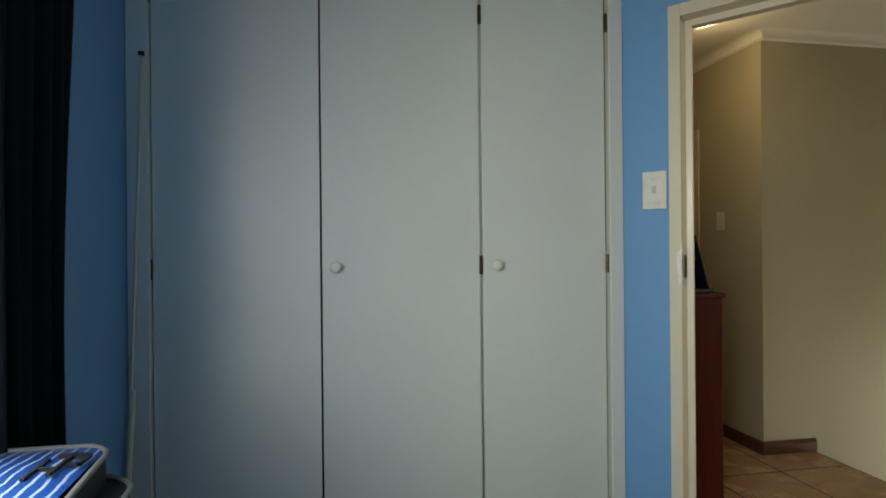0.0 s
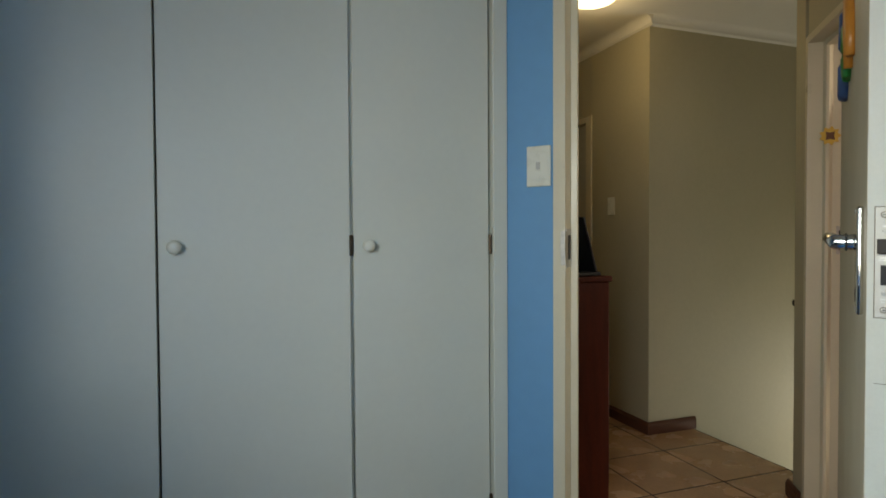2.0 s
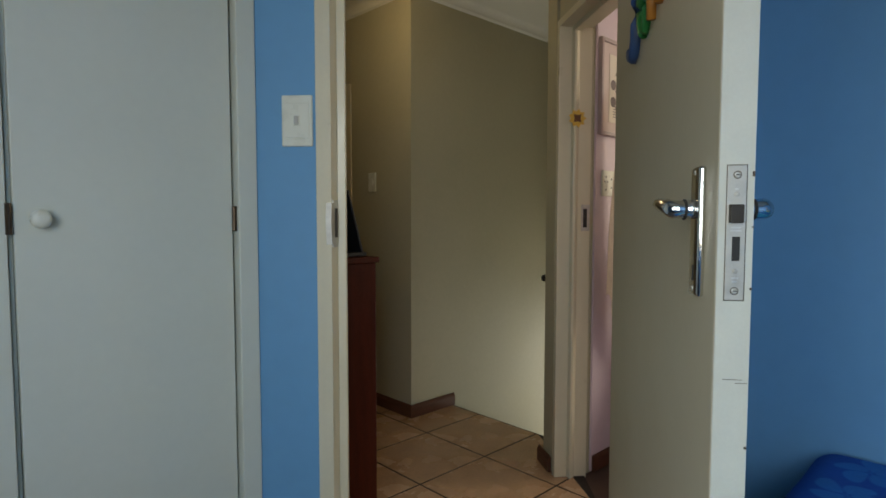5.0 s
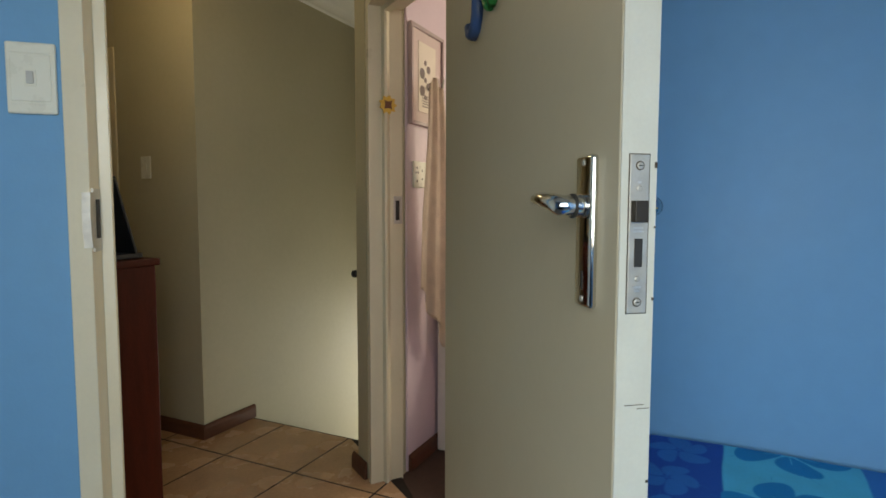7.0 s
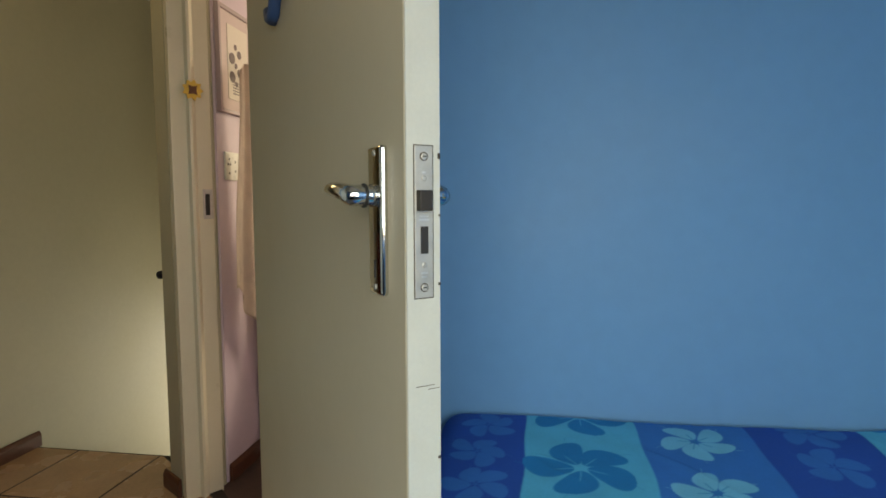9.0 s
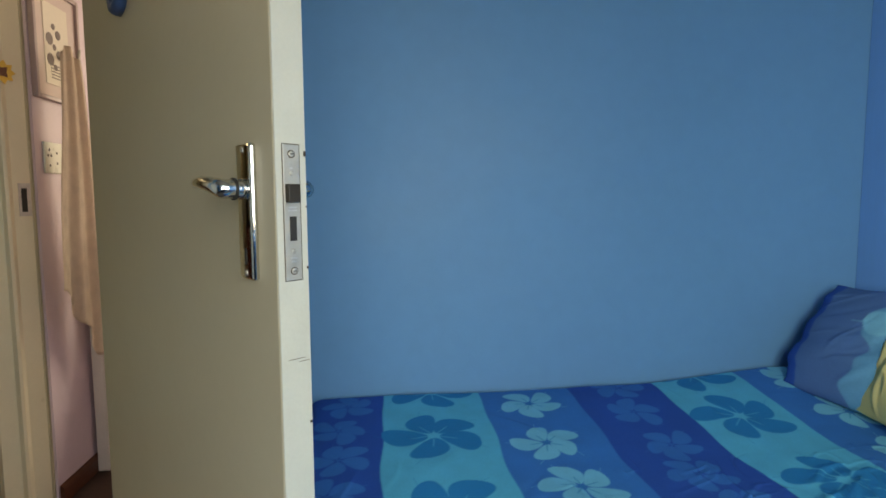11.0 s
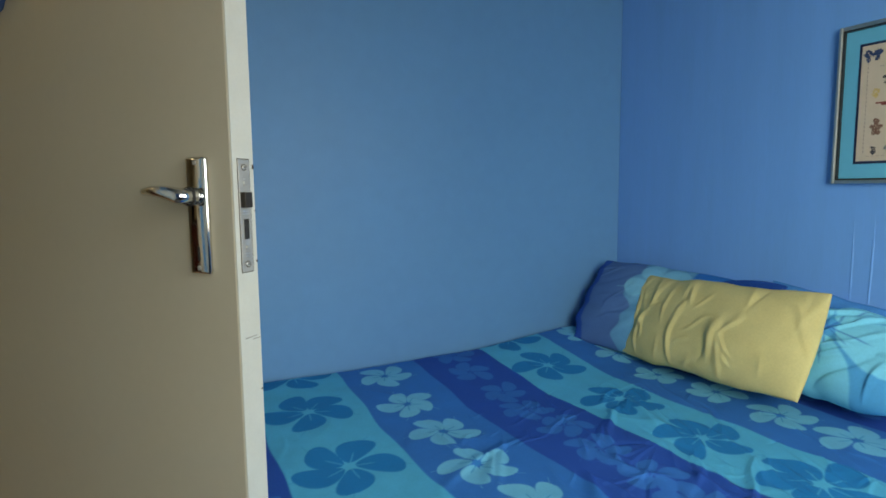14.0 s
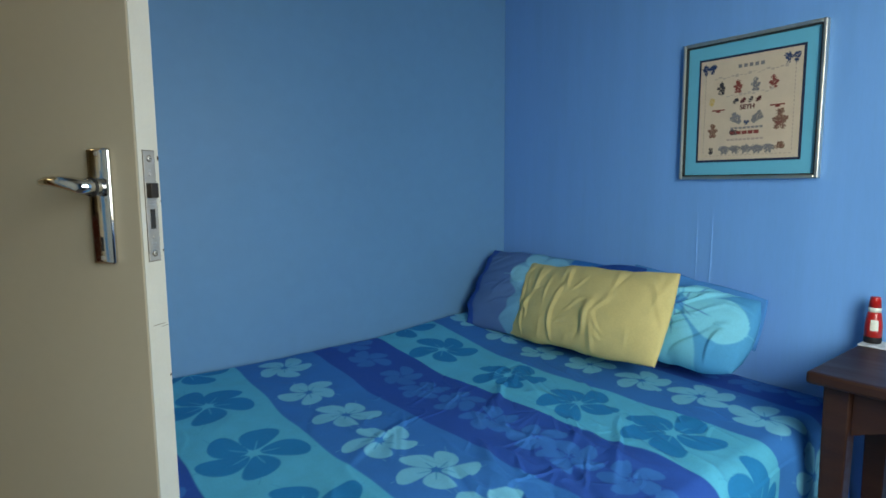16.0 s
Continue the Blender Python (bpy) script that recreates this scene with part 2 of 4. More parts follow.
def steel_frame(name, label, origin, d, n, lip, wide, deep, head, stop=0.047):
    """Pressed steel door frame: lip, rebate and stop on both jambs and the head."""
    o, d, n = Vector(origin), Vector(d), Vector(n)
    f = thing(name, label, "door frame")
    f["kind"] = "structure"

    def q(s, k):
        v = o + d * s + n * k
        return (v.x, v.y)
    prof = [(0, -0.012), (lip, -0.012), (lip, stop), (lip + 0.022, stop + 0.004), (lip + 0.022, deep - stop - 0.02), (lip, deep - stop), (lip, deep + 0.012), (0, deep + 0.012)]
    part("jamb", prism([q(a, b) for a, b in prof], -0.01, head + lip, bevel=0.002), FRAME, f)
    total = 2 * lip + wide
    part("jamb", prism([q(total - a, b) for a, b in prof], -0.01, head + lip, bevel=0.002), FRAME, f)
    bm = prism([q(lip + 0.001, -0.012), q(total - lip - 0.001, -0.012), q(total - lip - 0.001, deep + 0.012), q(lip + 0.001, deep + 0.012)], head + 0.0, head + lip)
    prism([q(lip + 0.023, stop), q(total - lip - 0.023, stop), q(total - lip - 0.023, deep - stop), q(lip + 0.023, deep - stop)], head - 0.022, head + 0.002, bm)
    part("head", bm, FRAME, f)
    return f, q


frame_1, fq = steel_frame("door_frame_1", "cream painted pressed steel door frame of the bedroom", F0, D, N, LIP, WIDE, DEEP, HEAD)
# strike plate with its bent lip
bm = prism([fq(LIP - 0.001, -0.004), fq(LIP + 0.003, -0.004), fq(LIP + 0.003, 0.040), fq(LIP - 0.001, 0.040)], 1.122, 1.246)
bow = [(0.006 + 0.007 * math.sin(math.pi * k / 8), 1.130 + 0.108 * k / 8) for k in range(9)]
for (n0, z0), (n1, z1) in zip(bow, bow[1:]):
    prism([fq(LIP - 0.012, -0.012 - n0), fq(LIP + 0.003, -0.012 - n0), fq(LIP + 0.003, 0.0), fq(LIP - 0.012, 0.0)], z0, z1, bm)
part("strike_plate", bm, WORN, frame_1, "worn bright steel strike plate")
part("strike_slot", prism([fq(LIP, 0.010), fq(LIP + 0.0045, 0.010), fq(LIP + 0.0045, 0.032), fq(LIP, 0.032)], 1.148, 1.225), RECESS_SHADE, frame_1)

# ---- built-in closet ----
closet = thing("closet", "cream painted built-in closet with three tall flush doors", "closet")
part("stile", box(XL + 0.001, YC - 0.018, 0, -0.845, YC + 0.05, HC - 0.002, 0.003), CLOSET, closet)
part("stile", box(0.684, YC - 0.018, 0, 0.735, YC + 0.05, HC - 0.002, 0.003), CLOSET, closet)
part("divider", box(0.2125, YC + 0.018, 0.085, 0.2190, YC + 0.034, 2.50), CLOSET, closet)
part("plinth", box(-0.845, YC + 0.01, 0, 0.684, YC + 0.03, 0.08), FRAME, closet)
# panel behind the doors, coloured dark for the shade inside the closet
part("carcass", box(-0.845, YC + 0.035, 0.0, 0.684, YC + 0.05, HC - 0.002), material("closet_interior_shade", (0.16, 0.15, 0.13), 0.8), closet)
for x0, x1, lean in ((-0.842, -0.330, 0.0), (-0.324, 0.209, 0.001), (0.220, 0.6755, 0.002)):
    bm = box(x0, YC, 0.085, x1, YC + 0.02, 2.50, 0.0025)
    for v in bm.verts:
        v.co.x += lean * (1.2 - v.co.z)
        v.co.y += 0.004 * math.sin(v.co.z * 2.1 + x0 * 7)
    door = part("door", bm, CLOSET, closet)
    if x0 > -0.5:
        kx = x0 + 0.043
        kn = pose(kx, YC + 0.001, 1.197, 90)
        part("knob", lathe([(0.009, 0), (0.008, 0.012), (0.016, 0.016), (0.0195, 0.024), (0.0185, 0.031), (0.012, 0.036), (0.004, 0.037)], 24, m=kn), PLASTIC, door, "round white plastic knob", True)
    hx = -0.847 if x0 < -0.5 else x1 + 0.003
    for hz in (0.32, 1.197, 2.06):
        part("hinge", lathe([(0.0055, -0.032), (0.006, -0.03), (0.006, 0.03), (0.0055, 0.032)], 10, m=pose(hx, YC - 0.002, hz)), BRASS, door, "small dark steel hinge")

# ---- bedroom door, open ----
LATCH = Vector((0.75, 0.5))
U = (Vector(on(LIP + WIDE - 0.026)) - LATCH)
door_len = U.length
ang = math.degrees(math.atan2(U.y, U.x))
door_m = pose(LATCH.x, LATCH.y, 0, 0, 0, ang)
door_1 = thing("door_1", "open cream painted flush bedroom door with chrome lever handles", "door", door_m)
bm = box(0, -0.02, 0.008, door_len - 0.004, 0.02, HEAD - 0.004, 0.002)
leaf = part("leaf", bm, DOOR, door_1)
part("edge_strip", box(-0.0015, -0.0192, 0.01, 0.001, 0.0192, HEAD - 0.006), EDGE, door_1, "pale painted lock edge of the door")
lock = part("lock_plate", box(-0.0028, -0.0105, 1.106, -0.001, 0.0105, 1.262, 0.0006), STEEL, door_1, "worn steel mortice lock plate")
part("lock_rim", box(-0.0020, -0.0114, 1.1052, -0.0012, 0.0114, 1.2628), BRASS, lock, "dark gap round the lock plate")
part("latch_bolt", box(-0.011, -0.006, 1.196, 0.002, 0.0085, 1.217, 0.001), material("blackened_brass", (0.030, 0.024, 0.018), 0.55, 0.4, vary=0.2, scale=80), lock, "dark worn latch bolt")
part("bolt_slot", box(-0.0036, -0.0045, 1.152, -0.0022, 0.0040, 1.180), RECESS_SHADE, lock)
for z in (1.251, 1.117):
    part("screw_ring", lathe([(0.0046, 0), (0.0046, 0.0007)], 14, m=pose(-0.0027, 0, z, 0, -90)), BRASS, lock)
    part("screw_slot", box(-0.0050, -0.0022, z - 0.0005, -0.0044, 0.0022, z + 0.0005), RECESS_SHADE, lock)
    part("screw", lathe([(0.0037, 0), (0.0037, 0.0012), (0.0026, 0.0018)], 12, m=pose(-0.0026, 0, z, 0, -90)), STEEL, lock)
for z, y0, y1, dz in ((1.249, -0.0195, -0.0165, 0.006), (1.118, -0.0195, -0.0170, 0.003), (1.012, -0.012, 0.010, 0.0007), (1.008, -0.018, -0.004, 0.0006), (0.93, -0.0192, -0.016, 0.003), (1.19, -0.0195, -0.0175, 0.002)):
    part("chip", box(-0.0019, y0, z, -0.0008, y1, z + dz), BRASS, door_1, "small dark chip in the paint")
for z in (1.229, 1.140):
    part("screw", lathe([(0.0028, 0), (0.0028, 0.001), (0.002, 0.0014)], 10, m=pose(-0.0026, 0, z, 0, -90)), STEEL, lock)
for z, y0, y1 in ((1.1895, -0.005, 0.005), (1.186, -0.006, 0.006), (1.131, -0.004, 0.004), (1.127, -0.003, 0.003), (1.234, -0.002, 0.002)):
    part("stamp", box(-0.0031, y0, z, -0.0027, y1, z + 0.0018), WORN, lock, "small stamped marks")
for side in (1, -1):
    y = 0.02 * side
    plate = part("handle_plate", box(0.040, min(y, y + 0.009 * side), 1.103, 0.078, max(y, y + 0.009 * side), 1.266, 0.004, seg=3), CHROME, door_1, "chrome handle plate", True)
    pz = 1.212
    pts, rad = [], []
    for i in range(9):
        a = i / 8
        pts.append((0.059, y + side * (0.008 + 0.026 * a), pz))
        rad.append(0.0115 if i not in (1, 2) else 0.0125)
    for i in range(1, 15):
        a = i / 14
        pts.append((0.059 + 0.064 * a, y + side * (0.034 + 0.009 * math.sin(a * 2.4)), pz + 0.004 * math.sin(a * 3) + 0.006 * a))
        rad.append(0.0115 * (1 - 0.55 * a))
    part("lever", tube(pts, rad, 14), CHROME, plate, "curved chrome lever", True)
    # dark ring put on for the shade in the neck's groove
    part("collar", lathe([(0.0118, -0.0016), (0.0133, -0.0012), (0.0133, 0.0012), (0.0118, 0.0016)], 18, m=pose(0.059, y + side * 0.021, pz, 90)), RECESS_SHADE, plate, "dark ring round the lever's neck", True)
    part("keyhole", box(0.0565, y - 0.0005 + 0.009 * side, 1.122, 0.0605, y + 0.0005 + 0.0092 * side, 1.142, 0.0004), RECESS_SHADE, plate)
    for z in (1.112, 1.258):
        part("screw", lathe([(0.0035, 0), (0.0035, 0.0008), (0.002, 0.0014)], 10, m=pose(0.059, y + 0.009 * side, z, -90 * side)), STEEL, plate)

# ---- light switch on the slanting wall ----
sw_m = pose(*on(-0.050), 1.450, 0, 0, math.degrees(math.atan2(D.y, D.x)))
sw = thing("light_switch", "white plastic light switch plate on the blue wall", "light switch", sw_m)
part("plate", box(-0.041, -0.009, -0.066, 0.041, 0, 0.066, 0.004), PLASTIC, sw)
part("inner_plate", box(-0.033, -0.0112, -0.043, 0.033, -0.007, 0.043, 0.0015), PLASTIC, sw)
for z in (-0.047, 0.047):
    part("ridge", box(-0.033, -0.0105, z - 0.0015, 0.033, -0.008, z + 0.0015, 0.0007), PLASTIC, sw)
part("rocker_rim", box(-0.0095, -0.0128, -0.0155, 0.0095, -0.0108, 0.0155, 0.001), PLASTIC, sw)
part("rocker", box(-0.0062, -0.016, -0.011, 0.0062, -0.0125, 0.012, 0.0015), GREYP, sw, "small ribbed grey rocker")

# ---- lobby and hall ----
bm = prism([(2.23, 2.80), (5.0, 2.80), (5.0, 2.91), (2.34, 2.91), (2.34, 3.40), (2.23, 3.40)], -2.6, HC)
box(2.23, 4.30, -0.02, 2.34, 5.0, HC, bm=bm)
box(2.23, 3.402, 2.08, 2.34, 4.298, HC, bm=bm)
structure("wall_hall_corner", bm, HALL, "beige plaster hall wall that turns and runs down the stairwell", "wall")
structure("wall_hall_left", box(0.95, 2.29, -0.02, 1.05, 5.0, HC), HALL, "beige painted hall wall", "wall")
structure("wall_hall_end", box(0.95, 5.002, -0.02, 2.34, 5.1, HC), HALL, "beige painted wall at the end of the hall", "wall")
structure("wall_hall_link", box(0.725, 2.292, -0.02, 0.949, 2.4, HC), HALL, "beige painted wall behind the closet", "wall")
structure("ceiling_hall", box(0.7, 0.9, HC, 5.0, 5.1, HC + 0.1), CEIL, "white painted hall ceiling", "ceiling")
# wall between the stairwell and the pink room, with the pink room's doorway
P0 = Vector((2.222, 1.765))
PD = Vector((-0.585, -0.811))
PN = Vector((0.811, -0.585))
structure("wall_stair_near", prism([(2.235, 1.79), (2.30, 1.885), (5.0, 1.885), (5.0, 1.675), (2.36, 1.675), (2.345, 1.70)], -2.6, HC), HALL, "beige wall between the stairwell and the pink room", "wall")
structure("pink_wall_face", box(2.37, 1.663, 0.0, 4.4, 1.673, HC), PINK, "pale pink painted wall", "wall")
pe = P0 + PD * 0.87
structure("wall_pink_door", prism([(pe.x, pe.y), (1.72, 1.09), (1.83, 0.96), (pe.x + PN.x * 0.13, pe.y + PN.y * 0.13)], -0.02, HC), HALL, "beige wall beside the pink room doorway", "wall")
bmx = prism([(P0.x, P0.y), (pe.x, pe.y), (pe.x + PN.x * 0.13, pe.y + PN.y * 0.13), (P0.x + PN.x * 0.13, P0.y + PN.y * 0.13)], 2.075, HC)
structure("lintel_pink", bmx, HALL, "beige wall above the pink room doorway", "wall")
frame_2, pq = steel_frame("door_frame_2", "cream painted steel door frame of the pink room", P0, PD, PN, 0.03, 0.80, 0.13, 2.045)
bm = prism([pq(0.029, 0.100), pq(0.0335, 0.100), pq(0.0335, 0.139), pq(0.029, 0.139)], 1.140, 1.258)
part("strike_plate", bm, WORN, frame_2, "steel strike plate")
part("strike_slot", prism([pq(0.03, 0.108), pq(0.0345, 0.108), pq(0.0345, 0.126), pq(0.03, 0.126)], 1.155, 1.240), RECESS_SHADE, frame_2)
structure("wall_pink_far", box(4.4, -1.2, -0.02, 4.5, 1.7, HC), PINK, "plain pale pink wall closing the room, out of view", "wall")
structure("wall_pink_back", box(1.83, -1.3, -0.02, 4.5, -1.2, HC), PINK, "pale pink painted wall", "wall")
structure("wall_pink_side", box(XR + 0.112, -1.2, -0.02, XR + 0.122, 0.94, HC), PINK, "pale pink painted wall", "wall")
structure("ceiling_pink", box(1.83, -1.3, HC + 0.002, 4.5, 0.898, HC + 0.1), CEIL, "white painted ceiling", "ceiling")
structure("floor_pink", prism([(2.36, 1.70), (4.4, 1.66), (4.4, -1.2), (1.83, -1.2), (1.70, 1.0), (1.86, 1.30), (2.22, 1.79)], -0.1, -0.009), BROWNCARPET, "dark carpeted floor of the pink room", "floor")
structure("floor_hall_base", prism([(0.74, 2.29), (0.85, 1.6), (1.40, 0.95), (1.75, 1.1), (2.33, 1.68), (2.57, 1.9), (2.57, 2.80), (2.23, 2.80), (2.23, 5.0), (1.05, 5.0), (1.05, 2.29)], -0.1, -0.0018), GROUT, "dark grout bed of the tiled hall floor", "floor")

# ---- hall floor, skirting, cornice ----
def noise2(x, y, scale, seed):
    """Smooth value noise on arrays, from 0 to 1."""
    lattice = np.random.RandomState(seed).rand(64, 64)
    gx, gy = x * scale + 1000, y * scale + 1000
    ix, iy = np.floor(gx).astype(int), np.floor(gy).astype(int)
    fx, fy = gx - ix, gy - iy
    fx, fy = fx * fx * (3 - 2 * fx), fy * fy * (3 - 2 * fy)
    a, b = lattice[ix % 64, iy % 64], lattice[(ix + 1) % 64, iy % 64]
    c, d = lattice[ix % 64, (iy + 1) % 64], lattice[(ix + 1) % 64, (iy + 1) % 64]
    return (a * (1 - fx) + b * fx) * (1 - fy) + (c * (1 - fx) + d * fx) * fy


def folds(x, y, seed, count, area, angle, spread, long, wide, high):
    """Relief of single cloth folds: slim curved ridges that taper off at both ends.
    area: x0, x1, y0, y1 of their middles; long, wide and high: ranges in metres."""
    rng = random.Random(seed)
    out = np.zeros(len(x))
    for k in range(count):
        cx, cy = rng.uniform(area[0], area[1]), rng.uniform(area[2], area[3])
        a = radians(angle + rng.gauss(0, spread))
        half, w, h = rng.uniform(*long) / 2, rng.uniform(*wide), rng.uniform(*high) * rng.choice((1, 1, 1, -0.6))
        bow, wig, ph = rng.uniform(-0.18, 0.18), rng.uniform(0.0, 0.10), rng.uniform(0, 6.3)
        sel = np.nonzero((np.abs(x - cx) < half * 1.3) & (np.abs(y - cy) < half * 1.3))[0]
        u = ((x[sel] - cx) * math.cos(a) + (y[sel] - cy) * math.sin(a)) / half
        v = -(x[sel] - cx) * math.sin(a) + (y[sel] - cy) * math.cos(a) - half * (bow * u * u + wig * np.sin(3.5 * u + ph))
        w = w * (0.75 + 0.45 * u)
        w = np.maximum(w, 0.002)
        taper = np.clip(1 - u * u, 0, 1) ** 1.3
        side = np.where(v > 0, v / w, v / (1.9 * w))
        out[sel] += h * taper * np.exp(-side * side)
    return out


def skirting(name, pts, label, h=0.075, t=0.015, side=1):
    """A moulded wooden skirting board along a plan line."""
    bm = bmesh.new()
    for (xa, ya), (xb, yb) in zip(pts, pts[1:]):
        w = Vector((xb - xa, yb - ya)).normalized()
        n = Vector((w.y, -w.x)) * side
        prof = [(0, 0), (t, 0), (t, h - 0.018), (t * 0.55, h - 0.004), (t * 0.3, h), (0, h)]
        ends = []
        for (x, y), k in (((xa, ya), -1), ((xb, yb), 1)):
            ends.append([bm.verts.new((x + n.x * a + w.x * k * t * 0.98, y + n.y * a + w.y * k * t * 0.98, z)) for a, z in prof])
        m = len(prof)
        for i in range(m):
            bm.faces.new((ends[0][i], ends[0][(i + 1) % m], ends[1][(i + 1) % m], ends[1][i]))
        bm.faces.new(ends[0][::-1])
        bm.faces.new(ends[1])
    return structure(name, bm, SKIRT, label, "baseboard")


skirting("baseboard_hall", [(2.23, 4.98), (2.23, 3.42)], "dark brown wooden skirting board in the hall", side=1)
skirting("baseboard_hall_corner", [(2.228, 3.40), (2.228, 2.798), (2.57, 2.798)], "dark brown wooden skirting board round the hall corner", side=1)
skirting("baseboard_pink_jamb", [(2.30, 1.900), (2.234, 1.800)], "short brown skirting board beside the pink room door frame", side=1)
skirting("baseboard_pink", [(2.39, 1.661), (4.38, 1.661)], "dark brown skirting board in the pink room", side=1)


def cornice(name, pts, label, size=0.06, side=1):
    bm = bmesh.new()
    prof = [(0, 0)] + [(0.012 + (size - 0.012) * (1 - math.cos(a)), 0.012 + (size - 0.012) * math.sin(a)) for a in np.linspace(0, math.pi / 2, 7)] + [(size, size), (0, size)]
    for (xa, ya), (xb, yb) in zip(pts, pts[1:]):
        w = Vector((xb - xa, yb - ya)).normalized()
        n = Vector((w.y, -w.x)) * side
        ends = []
        for (x, y), k in (((xa, ya), -1), ((xb, yb), 1)):
            ends.append([bm.verts.new((x + n.x * a + w.x * k * 0.03, y + n.y * a + w.y * k * 0.03, HC - size - 0.001 + z)) for a, z in prof])
        m = len(prof)
        for i in range(m):
            bm.faces.new((ends[0][i], ends[0][(i + 1) % m], ends[1][(i + 1) % m], ends[1][i]))
        bm.faces.new(ends[0][::-1])
        bm.faces.new(ends[1])
    return structure(name, bm, CEIL, label, "cornice")


cornice("trim_cornice_side", [(2.23, 4.9), (2.23, 2.80)], "white coved ceiling cornice along the hall")
cornice("trim_cornice_stair", [(2.26, 2.80), (4.9, 2.80)], "white coved ceiling cornice above the stairwell wall")

# tiles: each laid proud of the grout
def clip_plan(pts, normal, limit):
    """The part of a convex plan outline where the dot product with normal is at most limit."""
    out = []
    for p, q in zip(pts, pts[1:] + pts[:1]):
        a, b = Vector(p).dot(normal) - limit, Vector(q).dot(normal) - limit
        if a <= 0:
            out.append(p)
        if a * b < 0:
            out.append(tuple(Vector(p).lerp(Vector(q), a / (a - b))))
    return out


tile_meshes = {}
floor_hall = new("floor_hall")
tagged(floor_hall, "tan ceramic tiled hall floor with dark joints", "floor", kind="structure")
TS, GAP = 0.432, 0.0105
for i in range(-4, 2):
    for j in range(-4, 7):
        x0, y0 = 2.133 + i * TS + GAP / 2, 2.125 + j * TS + GAP / 2
        x1, y1 = min(x0 + TS - GAP, 2.572), min(y0 + TS - GAP, 4.995)
        if x0 > 2.14:
            y1 = min(y1, 2.79)
        if y0 > 2.2:
            x0 = max(x0, 1.055)
        if x1 - x0 < 0.02 or y1 - y0 < 0.02:
            continue
        plan = [(x0, y0), (x1, y0), (x1, y1), (x0, y1)]
        whole = len(plan)
        plan = clip_plan(plan, PN, P0.dot(PN) + 0.075)
        plan = clip_plan(plan, -N, -F0.dot(N) - 0.045) if plan else plan
        plan = clip_plan(plan, Vector((0.0, -1.0)), -1.86) if plan and x0 > 2.14 else plan
        if len(plan) < 3:
            continue
        key = (round(x1 - x0, 3), round(y1 - y0, 3))
        if plan == [(x0, y0), (x1, y0), (x1, y1), (x0, y1)] and key in tile_meshes:
            me = tile_meshes[key]
        else:
            b = prism([(x - x0, y - y0) for x, y in plan], -0.012, 0.0, bevel=0.0012)
            bmesh.ops.recalc_face_normals(b, faces=b.faces)
            me = bpy.data.meshes.new("tile")
            b.to_mesh(me)
            b.free()
            me.materials.append(TILE)
            if len(plan) == whole:
                tile_meshes[key] = me
        t = new("tile", me)
        t.location = (x0, y0, 0)
        t.parent = floor_hall

# stairs going down beside the lit wall
bm = bmesh.new()
for k in range(9):
    box(2.575 + 0.25 * k, 1.887, -0.36 - 0.18 * k, 2.575 + 0.25 * (k + 1) + 0.02, 2.798, -0.18 * (k + 1), bm=bm)
structure("stairs", bm, GROUT, "stairs going down beside the hall", "stairs")
structure("wall_stairwell_end", box(4.9, 1.885, -2.6, 5.0, 2.80, HC), HALL, "beige wall closing the stairwell", "wall")
rail = thing("handrail", "black metal stair handrail end", "handrail")
part("rail", tube([(2.462, 2.012, 0.885), (2.50, 2.01, 0.885), (2.62, 2.005, 0.84), (3.4, 2.0, 0.28)], [0.018, 0.020, 0.020, 0.020], 12), BLACK, rail, smooth=True)
part("bracket", tube([(2.8, 2.004, 0.71), (2.8, 1.94, 0.68), (2.8, 1.88, 0.68)], [0.008] * 3, 8), BLACK, rail)

# hall door frame at the far end of the side wall, with a white door in it
hall_door = thing("door_2", "white painted hall door in a cream frame", "door")
part("jamb", box(2.222, 3.40, 0, 2.30, 3.47, 2.075, 0.004), FRAME, hall_door)
part("jamb", box(2.222, 4.23, 0, 2.30, 4.298, 2.075, 0.004), FRAME, hall_door)
part("head", box(2.222, 3.471, 2.03, 2.30, 4.229, 2.075, 0.004), FRAME, hall_door)
part("leaf", box(2.25, 3.474, 0.01, 2.29, 4.226, 2.028, 0.003), EDGE, hall_door)
hs = thing("light_switch", "white plastic light switch on the beige hall wall", "light switch", pose(2.23, 3.172, 1.42, 0, 0, -90))
part("plate", box(-0.037, -0.008, -0.059, 0.037, 0, 0.059, 0.003), PLASTIC, hs)
part("rocker", box(-0.012, -0.012, -0.02, 0.012, -0.007, 0.02, 0.002), PLASTIC, hs)
lamp = thing("ceiling_lamp", "round lit glass ceiling lamp in the hall", "ceiling lamp", pose(1.715, 2.63, HC))
part("base", lathe([(0.145, -0.016), (0.150, -0.010), (0.145, 0)], 32), FRAME, lamp)
part("shade", lathe([(0.02, -0.062), (0.07, -0.058), (0.115, -0.045), (0.140, -0.022), (0.140, -0.016)], 32), GLOW, lamp, "glowing warm glass shade", True)

# cabinet in the hall with a laptop standing open on it
cab = thing("hall_cabinet", "dark red-brown wooden cabinet standing in the hall", "cabinet")
part("body", box(1.07, 2.118, 0.0, 1.455, 2.95, 1.015, 0.003), DARKWOOD, cab)
part("top", box(1.062, 2.105, 1.016, 1.465, 2.96, 1.040, 0.005), DARKWOOD, cab)
part("door", box(1.456, 2.14, 0.08, 1.472, 2.53, 0.99, 0.003), DARKWOOD, cab)
part("door", box(1.456, 2.54, 0.08, 1.472, 2.93, 0.99, 0.003), DARKWOOD, cab)
